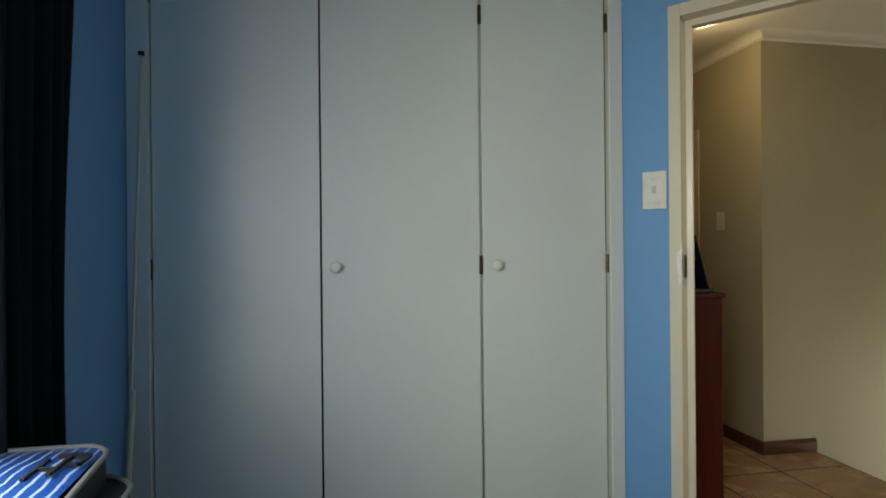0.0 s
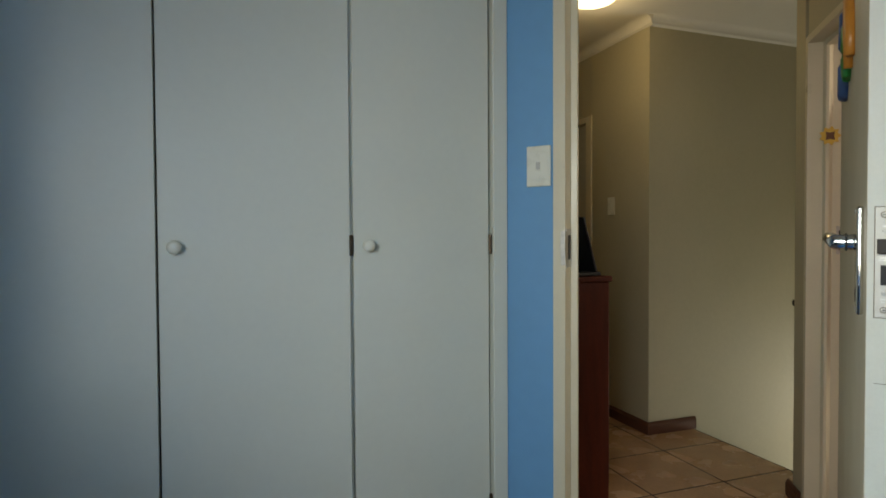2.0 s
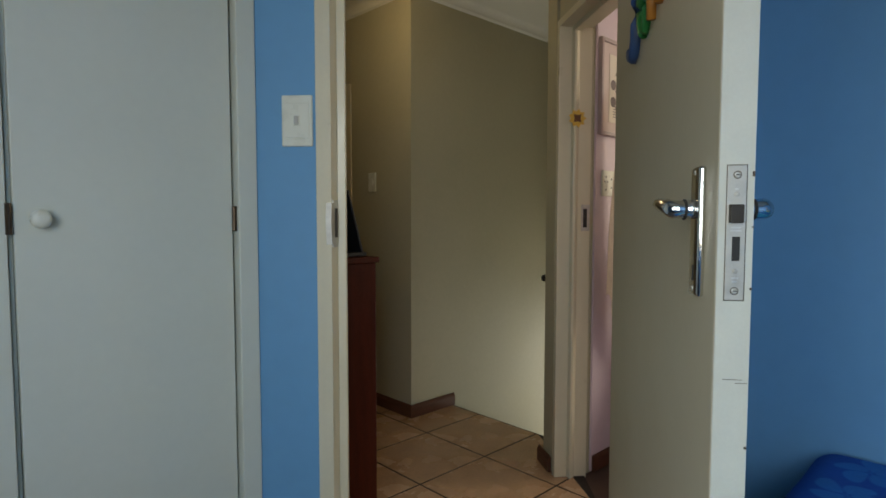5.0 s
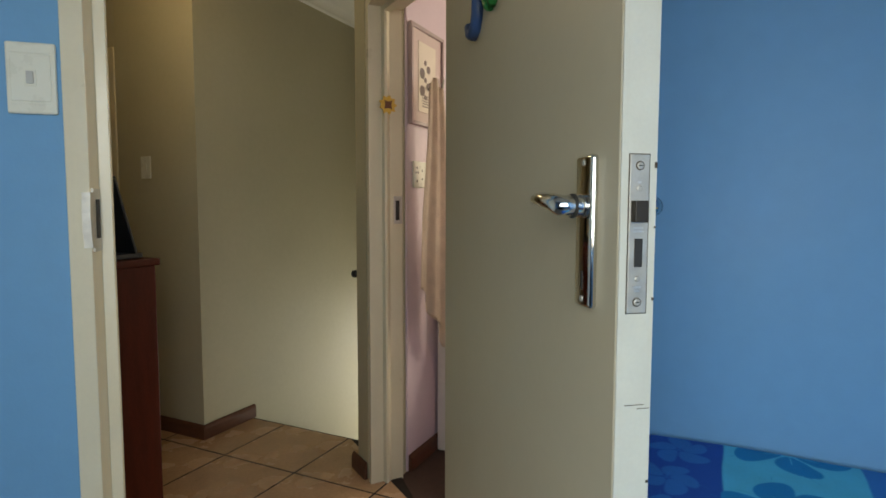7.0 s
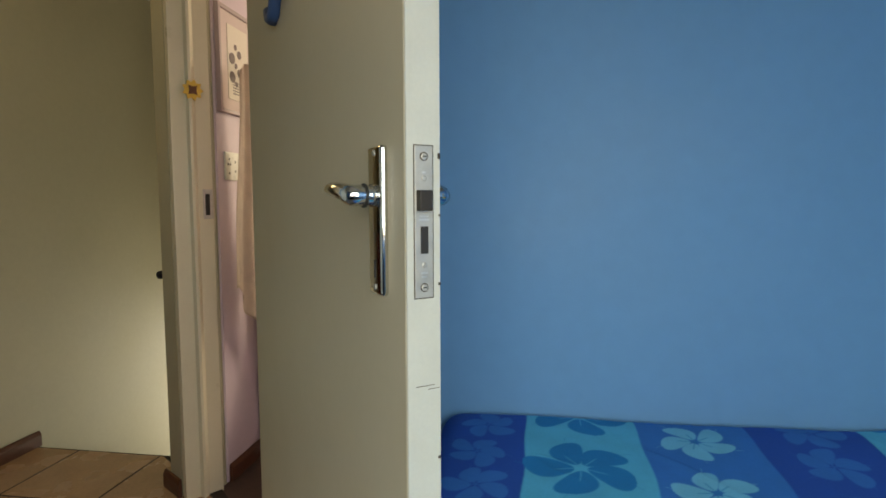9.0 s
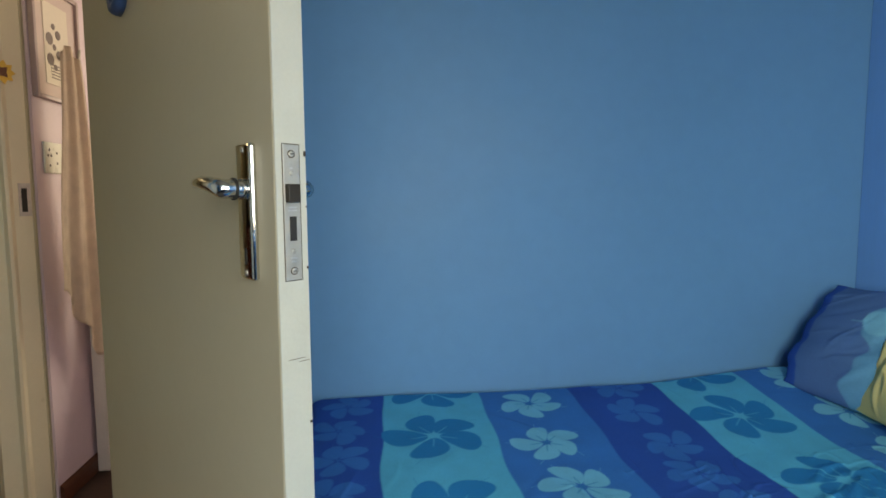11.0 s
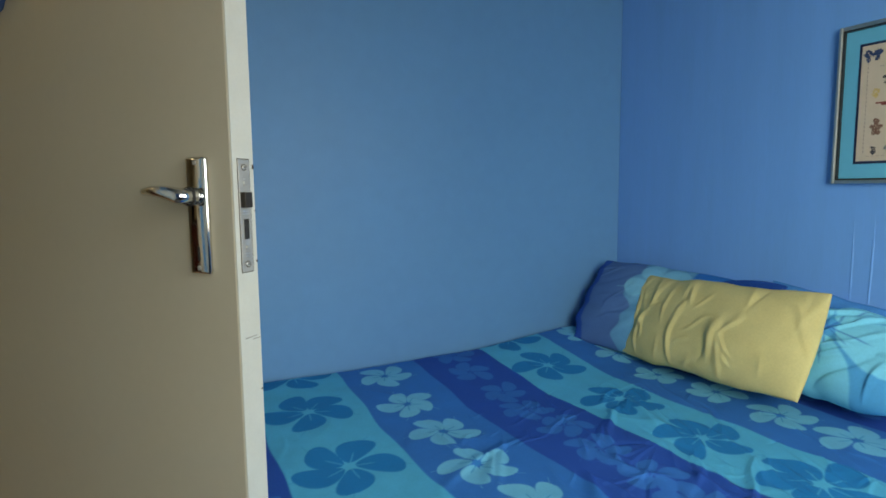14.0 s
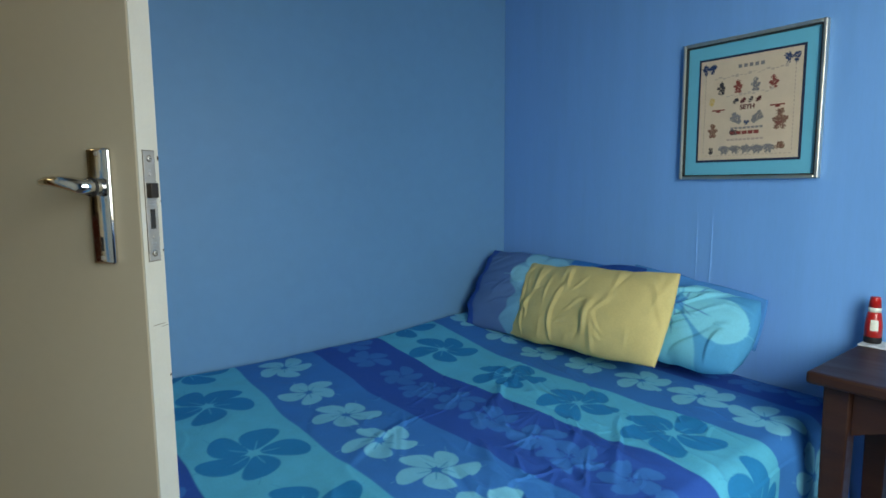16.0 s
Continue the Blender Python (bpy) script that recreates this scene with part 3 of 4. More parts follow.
lap = thing("laptop", "black laptop standing open on the hall cabinet", "laptop", pose(1.30, 2.30, 1.041, 0, 0, 8))
part("base", box(-0.11, -0.17, 0, 0.11, 0.17, 0.018, 0.004), BLACK, lap)
bm = box(-0.006, -0.17, 0.0, 0.006, 0.17, 0.262, 0.004)
bmesh.ops.rotate(bm, verts=bm.verts, cent=(0, 0, 0), matrix=Matrix.Rotation(radians(-17), 3, "Y"))
bmesh.ops.translate(bm, verts=bm.verts, vec=(0.085, 0, 0.016))
part("screen", bm, BLACK, lap)

# ---- pink room things ----
pic2 = thing("picture_frame", "pink framed picture hanging on the pink wall", "picture frame", pose(2.54, 1.661, 1.80))
PFRAME = material("dusty_pink_frame_wood", (0.42, 0.33, 0.33), 0.4, vary=0.1)
PAPER = material("cream_paper", (0.78, 0.72, 0.62), 0.7, vary=0.05)
MATP = material("pale_pink_mount", (0.66, 0.55, 0.52), 0.7, vary=0.04)
INK = material("grey_brown_ink", (0.22, 0.18, 0.17), 0.8)
bm = box(-0.165, -0.022, -0.22, -0.148, 0, 0.22, 0.003)
box(0.148, -0.022, -0.22, 0.165, 0, 0.22, 0.003, bm)
box(-0.148, -0.022, -0.22, 0.148, 0, -0.203, 0.003, bm)
box(-0.148, -0.022, 0.203, 0.148, 0, 0.22, 0.003, bm)
part("frame", bm, PFRAME, pic2)
part("mount", box(-0.148, -0.010, -0.203, 0.148, -0.004, 0.203), MATP, pic2)
part("print", box(-0.085, -0.0125, -0.155, 0.085, -0.0101, 0.155), PAPER, pic2)
bm = bmesh.new()
for k in range(7):
    lathe([(0.012 + 0.006 * (k % 3), -0.0006), (0.012 + 0.006 * (k % 3), 0.0006)], 10, bm, pose(-0.02 + 0.035 * math.sin(k * 2.1), -0.0133, 0.07 - 0.026 * k, 90))
part("drawing", bm, INK, pic2)
bm = bmesh.new()
for k in range(5):
    box(-0.05, -0.0138, -0.13 + 0.012 * k, 0.045 - 0.01 * (k % 2), -0.0126, -0.126 + 0.012 * k, bm=bm)
part("writing", bm, INK, pic2)
sock = thing("wall_socket", "white plastic socket outlet on the pink wall", "wall socket", pose(2.475, 1.661, 1.36))
part("plate", box(-0.06, -0.009, -0.06, 0.06, 0, 0.06, 0.003), PLASTIC, sock)
for px, pz in ((-0.03, 0.03), (-0.02, 0.008), (-0.04, 0.008), (-0.03, -0.03), (0.02, 0.02), (0.02, -0.02)):
    part("pin_hole", lathe([(0.005, 0), (0.005, 0.001)], 10, m=pose(px, -0.0085, pz, 90)), RECESS_SHADE, sock)
TOWEL = material("beige_towel_cloth", (0.80, 0.70, 0.58), 0.95, vary=0.12, scale=20, bump=0.8, bump_scale=500)


def hanging_towel(nx=70, nz=60):
    """A towel gathered on a hook: narrow folds at the top that open downwards to a slanting hem."""
    bm = bmesh.new()
    grid = []
    for j in range(nz + 1):
        f = j / nz
        row = []
        for i in range(nx + 1):
            a = i / nx
            left = 2.385 - 0.105 * f ** 0.8 + 0.010 * math.sin(f * 7.0)
            right = 2.52 + 0.105 * f ** 0.6
            bottom = 0.86 - 0.29 * min(1.0, a / 0.75) ** 1.2 + 0.02 * math.sin(a * 14)
            top = 1.745 + 0.035 * math.sin(math.pi * min(1.0, a * 1.2))
            wave = math.sin(a * 15.0 + 0.9 * math.sin(2.6 * f)) + 0.45 * math.sin(a * 31.0 + 2.0 * f)
            row.append(bm.verts.new((left + (right - left) * a, 1.560 - 0.011 * wave * (0.55 + 0.45 * f), top + (bottom - top) * f)))
        grid.append(row)
    for j in range(nz):
        for i in range(nx):
            bm.faces.new((grid[j][i], grid[j][i + 1], grid[j + 1][i + 1], grid[j + 1][i]))
    bmesh.ops.solidify(bm, geom=bm.faces, thickness=0.007)
    return bm


tw = thing("towel", "beige bath towel hanging from a hook on the pink wall", "towel")
part("cloth", hanging_towel(), TOWEL, tw, smooth=True)
part("hook", tube([(2.545, 1.661, 1.76), (2.545, 1.62, 1.752), (2.545, 1.575, 1.748), (2.545, 1.568, 1.79)], [0.006] * 4, 8), STEEL, tw)
WHITEW = material("white_painted_wood", (0.78, 0.76, 0.72), 0.4, vary=0.04)
GREENM = material("grey_green_mattress_cloth", (0.30, 0.30, 0.22), 0.9, vary=0.08, bump=0.3)
pb = thing("white_bed", "white painted bed frame with a grey-green mattress", "bed")
for x, y in ((2.665, 1.62), (2.665, 0.86), (4.2, 1.62), (4.2, 0.86)):
    part("post", box(x - 0.025, y - 0.025, 0, x + 0.025, y + 0.025, 1.05, 0.006), WHITEW, pb)
part("rail", box(2.655, 0.886, 0.27, 2.685, 1.594, 0.345, 0.004), WHITEW, pb)
part("rail", box(2.655, 0.886, 1.01, 2.685, 1.594, 1.045, 0.004), WHITEW, pb)
part("rail", box(2.658, 0.886, 0.89, 2.682, 1.594, 0.92, 0.004), WHITEW, pb)
part("rail", box(2.692, 0.85, 0.27, 4.174, 0.87, 0.355, 0.004), WHITEW, pb)
part("rail", box(2.692, 1.61, 0.27, 4.174, 1.63, 0.355, 0.004), WHITEW, pb)
part("mattress", box(2.692, 0.875, 0.30, 4.17, 1.605, 0.47, 0.03), GREENM, pb)


def plush(name, label, m, mat, s):
    bm = bmesh.new()
    for cx, cy, cz, r in ((0, 0, 0.45, 0.42), (0, -0.05, 0.98, 0.32), (-0.22, -0.02, 1.25, 0.11), (0.22, -0.02, 1.25, 0.11), (-0.38, -0.15, 0.55, 0.15), (0.38, -0.15, 0.55, 0.15), (-0.22, -0.42, 0.14, 0.17), (0.22, -0.42, 0.14, 0.17), (0, -0.33, 0.92, 0.13)):
        bmesh.ops.create_icosphere(bm, subdivisions=3, radius=r * s, matrix=Matrix.Translation((cx * s, cy * s, cz * s)))
    for v in bm.verts:
        v.co += v.normal * 0.02 * s * noise.noise(v.co * 60)
    ob = obj(name, bm, mat, True)
    ob.matrix_world = m
    return tagged(ob, label, "soft toy")


FUR1 = material("orange_brown_plush", (0.34, 0.10, 0.03), 0.95, vary=0.2, scale=30, bump=1.0, bump_scale=400)
FUR2 = material("cream_plush", (0.62, 0.54, 0.42), 0.95, vary=0.15, scale=30, bump=1.0, bump_scale=400)
plush("soft_toy", "orange-brown plush toy sitting on the white bed", pose(2.875, 1.50, 0.468, 0, 0, -60), FUR1, 0.26)
plush("soft_toy", "cream plush toy lying on the white bed", pose(2.765, 1.465, 0.468, 0, 0, -75), FUR2, 0.125)

# sun-shaped sticker on the pink room's door frame
YELLOW = material("yellow_sticker", (0.66, 0.42, 0.06), 0.5, vary=0.05)
BROWN = material("brown_sticker", (0.13, 0.05, 0.02), 0.5, vary=0.1)


def star_bm(points, r0, r1, t, m):
    bm = bmesh.new()
    ring = [(r0 if k % 2 == 0 else r1, math.pi * k / points) for k in range(2 * points)]
    lo = [bm.verts.new(m @ Vector((r * math.cos(a), r * math.sin(a), 0))) for r, a in ring]
    hi = [bm.verts.new(m @ Vector((r * math.cos(a), r * math.sin(a), t))) for r, a in ring]
    bm.faces.new(lo[::-1])
    bm.faces.new(hi)
    n = len(ring)
    for i in range(n):
        bm.faces.new((lo[i], lo[(i + 1) % n], hi[(i + 1) % n], hi[i]))
    return bm


sx, sy = pq(0.0535, 0.066)
st = thing("sun_sticker", "yellow and brown sun-shaped sticker on the cream door frame", "sticker", Matrix.Translation((sx, sy, 1.64)) @ Vector((PD.x, PD.y, 0)).to_track_quat("Z", "Y").to_matrix().to_4x4())
part("rays", star_bm(9, 0.042, 0.030, 0.003, Matrix()), YELLOW, st)
part("face", star_bm(4, 0.025, 0.014, 0.004, pose(0, 0, 0, 0, 0, 45)), BROWN, st, "brown middle")

# letters on the door's lobby face
LBLUE = material("blue_painted_wood", (0.025, 0.06, 0.16), 0.45, vary=0.08)
LGREEN = material("green_painted_wood", (0.02, 0.16, 0.03), 0.35, vary=0.08)
LORANGE = material("orange_painted_wood", (0.42, 0.17, 0.02), 0.45, vary=0.08)


def letter(name, label, pts, r, mat):
    ob = obj(name, tube([(x, 0.026, z) for x, z in pts], [r * (0.75 + 0.25 * math.sin(3.1416 * (i + 0.5) / len(pts))) for i in range(len(pts))], 10, 1.0), mat, True)
    ob.parent = door_1
    return tagged(ob, label)


J_LINE = [(0.543, 1.545), (0.534, 1.530), (0.516, 1.524), (0.497, 1.531), (0.485, 1.550), (0.481, 1.58), (0.483, 1.62), (0.489, 1.66), (0.50, 1.69), (0.520, 1.70)]
letter("letter", "blue wooden letter J", J_LINE, 0.0130, LBLUE)
letter("letter", "green wooden letter", [(0.412 + 0.028 * math.cos(a), 1.590 + 0.050 * math.sin(a)) for a in np.linspace(-1.5, 4.5, 22)], 0.011, LGREEN)
letter("letter", "orange wooden letter", [(0.350, 1.545), (0.347, 1.58), (0.344, 1.62), (0.340, 1.68), (0.320, 1.665), (0.300, 1.60), (0.292, 1.555)], 0.011, LORANGE)

# ---- bed ----
BEDX, FOOT, BEDZ = 0.362, 0.62, 0.602
bed = thing("bed", "low bed with a mattress pushed into the room corner", "bed")
part("base", box(BEDX + 0.03, YB + 0.012, 0.10, XR - 0.012, FOOT - 0.03, 0.34, 0.015), material("dark_bed_base_cloth", (0.02, 0.03, 0.08), 0.9, vary=0.15, bump=0.3), bed)
part("mattress", box(BEDX + 0.022, YB + 0.010, 0.342, XR - 0.010, FOOT - 0.022, 0.585, 0.04, seg=3), material("white_mattress_cloth", (0.6, 0.6, 0.62), 0.9, vary=0.05, bump=0.3), bed)
for x, y in ((BEDX + 0.1, YB + 0.1), (XR - 0.1, YB + 0.1), (BEDX + 0.1, FOOT - 0.1), (XR - 0.1, FOOT - 0.1)):
    part("leg", lathe([(0.02, 0), (0.026, 0.02), (0.03, 0.10)], 14, m=pose(x, y, -0.004)), BLACK, bed)


def print_cloth(name, rough=0.8):
    """Printed cotton: the print comes from the mesh's colour attribute, with weave and slight fading over it."""
    m = material(name, (1, 1, 1), rough, vary=0.10, scale=14, bump=0.25, bump_scale=900, spec=0.12)
    nt = m.node_tree
    p = nt.nodes["Principled BSDF"]
    link = p.inputs["Base Color"].links[0]
    scale = link.from_node
    at = nt.nodes.new("ShaderNodeAttribute")
    at.attribute_name = "print"
    nt.links.new(at.outputs["Color"], scale.inputs[0])
    return m


C_DARK, C_MID, C_LIGHT = np.array((0.028, 0.092, 0.37)), np.array((0.042, 0.185, 0.50)), np.array((0.098, 0.45, 0.64))
C_TEAL, C_WHITE, C_DFL = np.array((0.022, 0.215, 0.47)), np.array((0.17, 0.50, 0.67)), np.array((0.042, 0.165, 0.47))


def blend(col, mask, c, amount=1.0):
    col += (c - col) * (mask * amount)[:, None]


def flower(px, py, cx, cy, r, petals, turn, soft=0.004, twist=0.15):
    """Mask of a flower with separate egg-shaped petals, on arrays of cloth coordinates."""
    mask = np.zeros(len(px))
    sel = np.nonzero(np.hypot(px - cx, py - cy) < 1.15 * r)[0]
    dx, dy = (px[sel] - cx) / r, (py[sel] - cy) / r
    here = np.zeros(len(sel))
    for k in range(petals):
        a = turn + 2 * math.pi * k / petals + 0.10 * math.sin(5.0 * k + 9.0 * turn)
        long = 0.93 + 0.07 * math.sin(3.0 * k + 7.0 * turn)
        u = (dx * math.cos(a) + dy * math.sin(a)) / long
        v = -dx * math.sin(a) + dy * math.cos(a) - twist * (u * u - 0.3 * u)
        w = 0.37 * np.sqrt(np.clip(1 - ((u - 0.56) / 0.44) ** 2, 0, 1)) * (0.42 + 0.80 * np.clip(u, 0, 1))
        here = np.maximum(here, np.clip((w - np.abs(v)) * r / soft + 0.5, 0, 1) * (u > 0.10))
    mask[sel] = here
    return mask


def veins(px, py, cx, cy, r, petals, turn, width):
    """Mask of the thin lines that run from a flower's heart into its petals."""
    mask = np.zeros(len(px))
    sel = np.nonzero(np.hypot(px - cx, py - cy) < 0.6 * r)[0]
    dx, dy = px[sel] - cx, py[sel] - cy
    here = np.zeros(len(sel))
    for k in range(petals):
        a = turn + 2 * math.pi * k / petals
        u, v = dx * math.cos(a) + dy * math.sin(a), -dx * math.sin(a) + dy * math.cos(a)
        here = np.maximum(here, np.clip((width - np.abs(v)) / width, 0, 1) * (u > 0) * np.clip((0.5 * r - u) / (0.1 * r), 0, 1))
    mask[sel] = here
    return mask


STRIPES = [0.398, 0.123, -0.143, -0.409, -0.672, -0.938]


def quilt_print(px, py):
    """Colours of the printed duvet cover: px across the bed, py along it."""
    wob = 0.004 * np.sin(px * 9) + 0.003 * np.sin(px * 23 + 1) + 0.020 * np.clip((0.95 - px) / 0.4, 0, 1) ** 1.5
    y = py + wob
    kinds = [C_DARK, C_LIGHT, C_MID, C_DARK, C_LIGHT, C_MID, C_DARK]
    col = np.tile(C_DARK, (len(px), 1)).astype(float)
    for k, e in enumerate(STRIPES):
        blend(col, np.clip((e - y) / 0.004 + 0.5, 0, 1), kinds[k + 1])
    rng = random.Random(4)
    rows = ((0.268, 0.128, 0.290, (1.68, 1.406, 1.09), C_TEAL, C_LIGHT), (-0.543, 0.124, 0.270, (1.69, 1.42, 1.10, 0.82, 0.555), C_TEAL, C_LIGHT),
            (0.0, 0.092, 0.190, (1.575, 1.347, 1.15, 0.957, 0.765), C_WHITE, C_TEAL), (-0.827, 0.090, 0.190, (1.805, 1.605, 1.406, 1.205, 1.005, 0.808, 0.633, 0.455), C_WHITE, C_TEAL),
            (-0.284, 0.078, 0.146, (1.645, 1.489, 1.313, 1.169, 1.03, 0.887, 0.745, 0.637), C_DFL, C_MID), (0.50, 0.078, 0.146, (1.60,), C_DFL, C_MID), (-1.06, 0.078, 0.146, (1.60,), C_DFL, C_MID))
    for cy, r, step, places, c, line in rows:
        xs = list(places)
        while xs[-1] > -0.1:
            xs.append(xs[-1] - step)
        for n, x in enumerate(xs):
            jy, size, turn = cy + (0.009 if n % 2 else -0.007), r * rng.uniform(0.94, 1.05), rng.uniform(0, 6.3)
            blend(col, flower(px, y, x, jy, size, 5, turn, twist=rng.choice((-0.30, 0.35))), c)
            blend(col, veins(px, y, x, jy, size, 5, turn, 0.0028), line, 0.75)
    return col


def cloth_object(name, pos, col, nu, nv, mat):
    """A grid of nu x nv points as one mesh with its print."""
    idx = np.arange(nu * nv).reshape(nu, nv)
    quads = np.stack([idx[:-1, :-1], idx[1:, :-1], idx[1:, 1:], idx[:-1, 1:]], -1).reshape(-1, 4)
    me = bpy.data.meshes.new(name)
    me.from_pydata(pos.tolist(), [], quads.tolist())
    at = me.attributes.new("print", "FLOAT_COLOR", "POINT")
    at.data.foreach_set("color", np.column_stack([col, np.ones(len(col))]).astype(np.float32).ravel())
    me.materials.append(mat)
    me.shade_smooth()
    return new(name, me)


def drop(s, flat, r):
    """Along a cloth that lies flat and then hangs over an edge of radius r: distance out and depth down."""
    arc = r * math.pi / 2
    t = np.clip((s - flat) / r, 0, math.pi / 2)
    out = np.minimum(s, flat) + r * np.sin(t)
    down = r * (1 - np.cos(t)) + np.maximum(0, s - flat - arc)
    return out, down


NU, NV = 600, 740
su = np.linspace(0, 1.70, NU)
sv = np.linspace(0, 2.06, NV)
SU, SV = [g.ravel() for g in np.meshgrid(su, sv, indexing="ij")]
ox, dx = drop(SU, XR - 0.012 - BEDX - 0.055, 0.055)
oy, dy = drop(SV, FOOT - YB - 0.012 - 0.06, 0.06)
QX, QY = XR - 0.012 - ox, YB + 0.012 + oy
clothx, clothy = XR - 0.012 - SU, YB + 0.012 + SV
down = np.maximum(dx, dy)
# creases: broad swells, long folds over the middle, small crumples
n1, n2, n3 = noise2(clothx, clothy, 3.1, 1), noise2(clothx, clothy, 7.3, 2), noise2(clothx, clothy, 19.0, 3)
lift = 0.012 * (n1 - 0.5) + 0.004 * (n2 - 0.5) + 0.0012 * (n3 - 0.5)
lift += folds(clothx, clothy, 3, 46, (0.45, 1.15, -0.75, 0.02), 158, 22, (0.12, 0.42), (0.006, 0.013), (0.002, 0.0062))
lift += folds(clothx, clothy, 8, 34, (0.55, 1.10, -0.70, -0.15), 118, 26, (0.08, 0.22), (0.004, 0.008), (0.0015, 0.0042))
lift += folds(clothx, clothy, 21, 130, (0.42, 1.25, -0.85, 0.05), 140, 50, (0.04, 0.13), (0.003, 0.006), (0.0010, 0.0028))
lift += folds(clothx, clothy, 5, 40, (0.40, 1.70, -1.0, 0.55), 150, 45, (0.10, 0.34), (0.005, 0.012), (0.0010, 0.0028))
lift += folds(clothx, clothy, 12, 16, (0.42, 0.75, -0.55, 0.45), 172, 14, (0.20, 0.50), (0.012, 0.024), (0.004, 0.009))
hang = np.clip(down / 0.25, 0, 1)
foldx = 0.022 * np.sin(clothy * 21 + 2.0 * n1) * np.clip(dx / 0.3, 0, 1)
foldy = 0.016 * np.sin(clothx * 19 + 2.0 * n1) * np.clip(dy / 0.3, 0, 1)
QZ = BEDZ - down + lift * (1 - hang) + 0.010
QX = QX - foldx - np.where(dx > 0.05, 0.02, 0) * np.clip(dx / 0.3, 0, 1)
QY = QY + foldy
QZ += 0.018 * np.clip((clothx - 1.25) / 0.35, 0, 1) + 0.035 * np.clip((clothx - 1.35) / 0.35, 0, 1) * np.clip((-0.40 - clothy) / 0.40, 0, 1)
tuck = np.clip(1 - SU / 0.03, 0, 1)
QZ -= 0.012 * tuck
both = (dx > 0.03) & (dy > 0.03)
QX = np.where(both, QX + 0.05 * np.clip(dy / 0.4, 0, 1), QX)
duvet = cloth_object("duvet", np.column_stack([QX, QY, QZ]), quilt_print(clothx, clothy), NU, NV, print_cloth("printed_duvet_cotton"))
tagged(duvet, "blue striped duvet with flower print, creased over the bed", "duvet")


# ---- pillows ----
def pillow(name, label, m, w, h, t, colour, seed, wrinkle=0.006, direction=(1.0, 0.15), corner=0.10, ragged=0.0, rough=0.8, n=130):
    """A stuffed pillow: a closed grid, fuller in the middle, with soft corners and creases that fade to one side. colour: print from cloth coordinates."""
    u, v = [g.ravel() for g in np.meshgrid(np.linspace(-1, 1, n), np.linspace(-1, 1, n), indexing="ij")]
    full = np.clip(1 - np.abs(u) ** 2.4, 0, 1) ** 0.6 * np.clip(1 - np.abs(v) ** 2.4, 0, 1) ** 0.6
    x = u * w / 2 * np.sqrt(1 - corner * v * v)
    z = v * h / 2 * np.sqrt(1 - corner * u * u)
    x = x + ragged * (noise2(v, v * 0 + seed, 5.5, seed) - 0.5) * np.clip(u, 0, 1) ** 2
    z = z + ragged * 0.3 * (noise2(u, u * 0 + seed, 4.1, seed + 2) - 0.5) * np.abs(v)
    k = direction
    a = math.degrees(math.atan2(k[1], k[0])) + 90
    c = noise2(x, z, 7, seed + 1)
    bump = folds(x, z, seed, 22, (-w / 2, w / 2, -h * 0.3, h * 0.5), a, 16, (0.35 * h, 1.0 * h), (0.006, 0.014), (0.5 * wrinkle, 1.4 * wrinkle))
    bump += folds(x, z, seed + 7, 16, (-w / 2, w / 2, -h / 2, h / 2), a + 25, 35, (0.2 * h, 0.5 * h), (0.004, 0.009), (0.3 * wrinkle, 0.8 * wrinkle))
    bump = (bump + wrinkle * 1.2 * (c - 0.5)) * (0.15 + 0.85 * full)
    pos, cols = [], []
    for s in (-1, 1):
        y = s * (full * t / 2 + 0.002) + s * bump
        pos.append(np.column_stack([x, y, z]))
        cols.append(colour(u, v, s))
    me_pos = np.concatenate(pos)
    idx = np.arange(n * n).reshape(n, n)
    q = np.stack([idx[:-1, :-1], idx[1:, :-1], idx[1:, 1:], idx[:-1, 1:]], -1).reshape(-1, 4)
    rim = np.concatenate([idx[:-1, 0], idx[-1, :-1], idx[:0:-1, -1], idx[0, :0:-1]])
    nxt = np.roll(rim, -1)
    side = np.stack([rim, nxt, nxt + n * n, rim + n * n], -1)
    faces = np.concatenate([q, q[:, ::-1] + n * n, side[:, ::-1]])
    me = bpy.data.meshes.new(name)
    me.from_pydata(me_pos.tolist(), [], faces.tolist())
    at = me.attributes.new("print", "FLOAT_COLOR", "POINT")
    c = np.concatenate(cols)
    at.data.foreach_set("color", np.column_stack([c, np.ones(len(c))]).astype(np.float32).ravel())
    me.materials.append(print_cloth(name + "_cotton", rough))
    me.shade_smooth()
    ob = new(name, me)
    ob.matrix_world = m
    return tagged(ob, label, "pillow")


def plain(c):
    return lambda u, v, s: np.tile(np.array(c), (len(u), 1)).astype(float)


def striped_case(u, v, s):
    """Navy edge, grey-blue band, then a pale band with a ragged border and a flower."""
    wob = 0.05 * np.sin(v * 6.0) + 0.03 * np.sin(v * 15.0 + 1.0)
    col = np.tile(C_DARK, (len(u), 1)).astype(float)
    blend(col, np.clip((0.88 - u) / 0.02, 0, 1), np.array((0.085, 0.17, 0.36)))
    blend(col, np.clip((0.34 + wob - u) / 0.02, 0, 1), np.array((0.13, 0.33, 0.50)))
    blend(col, flower(u, v * 0.62, 0.04, 0.22, 0.42, 5, 0.9, 0.03), np.array((0.20, 0.48, 0.62)))
    blend(col, np.clip((-0.30 - u) / 0.02, 0, 1), np.array((0.03, 0.17, 0.47)))
    return col


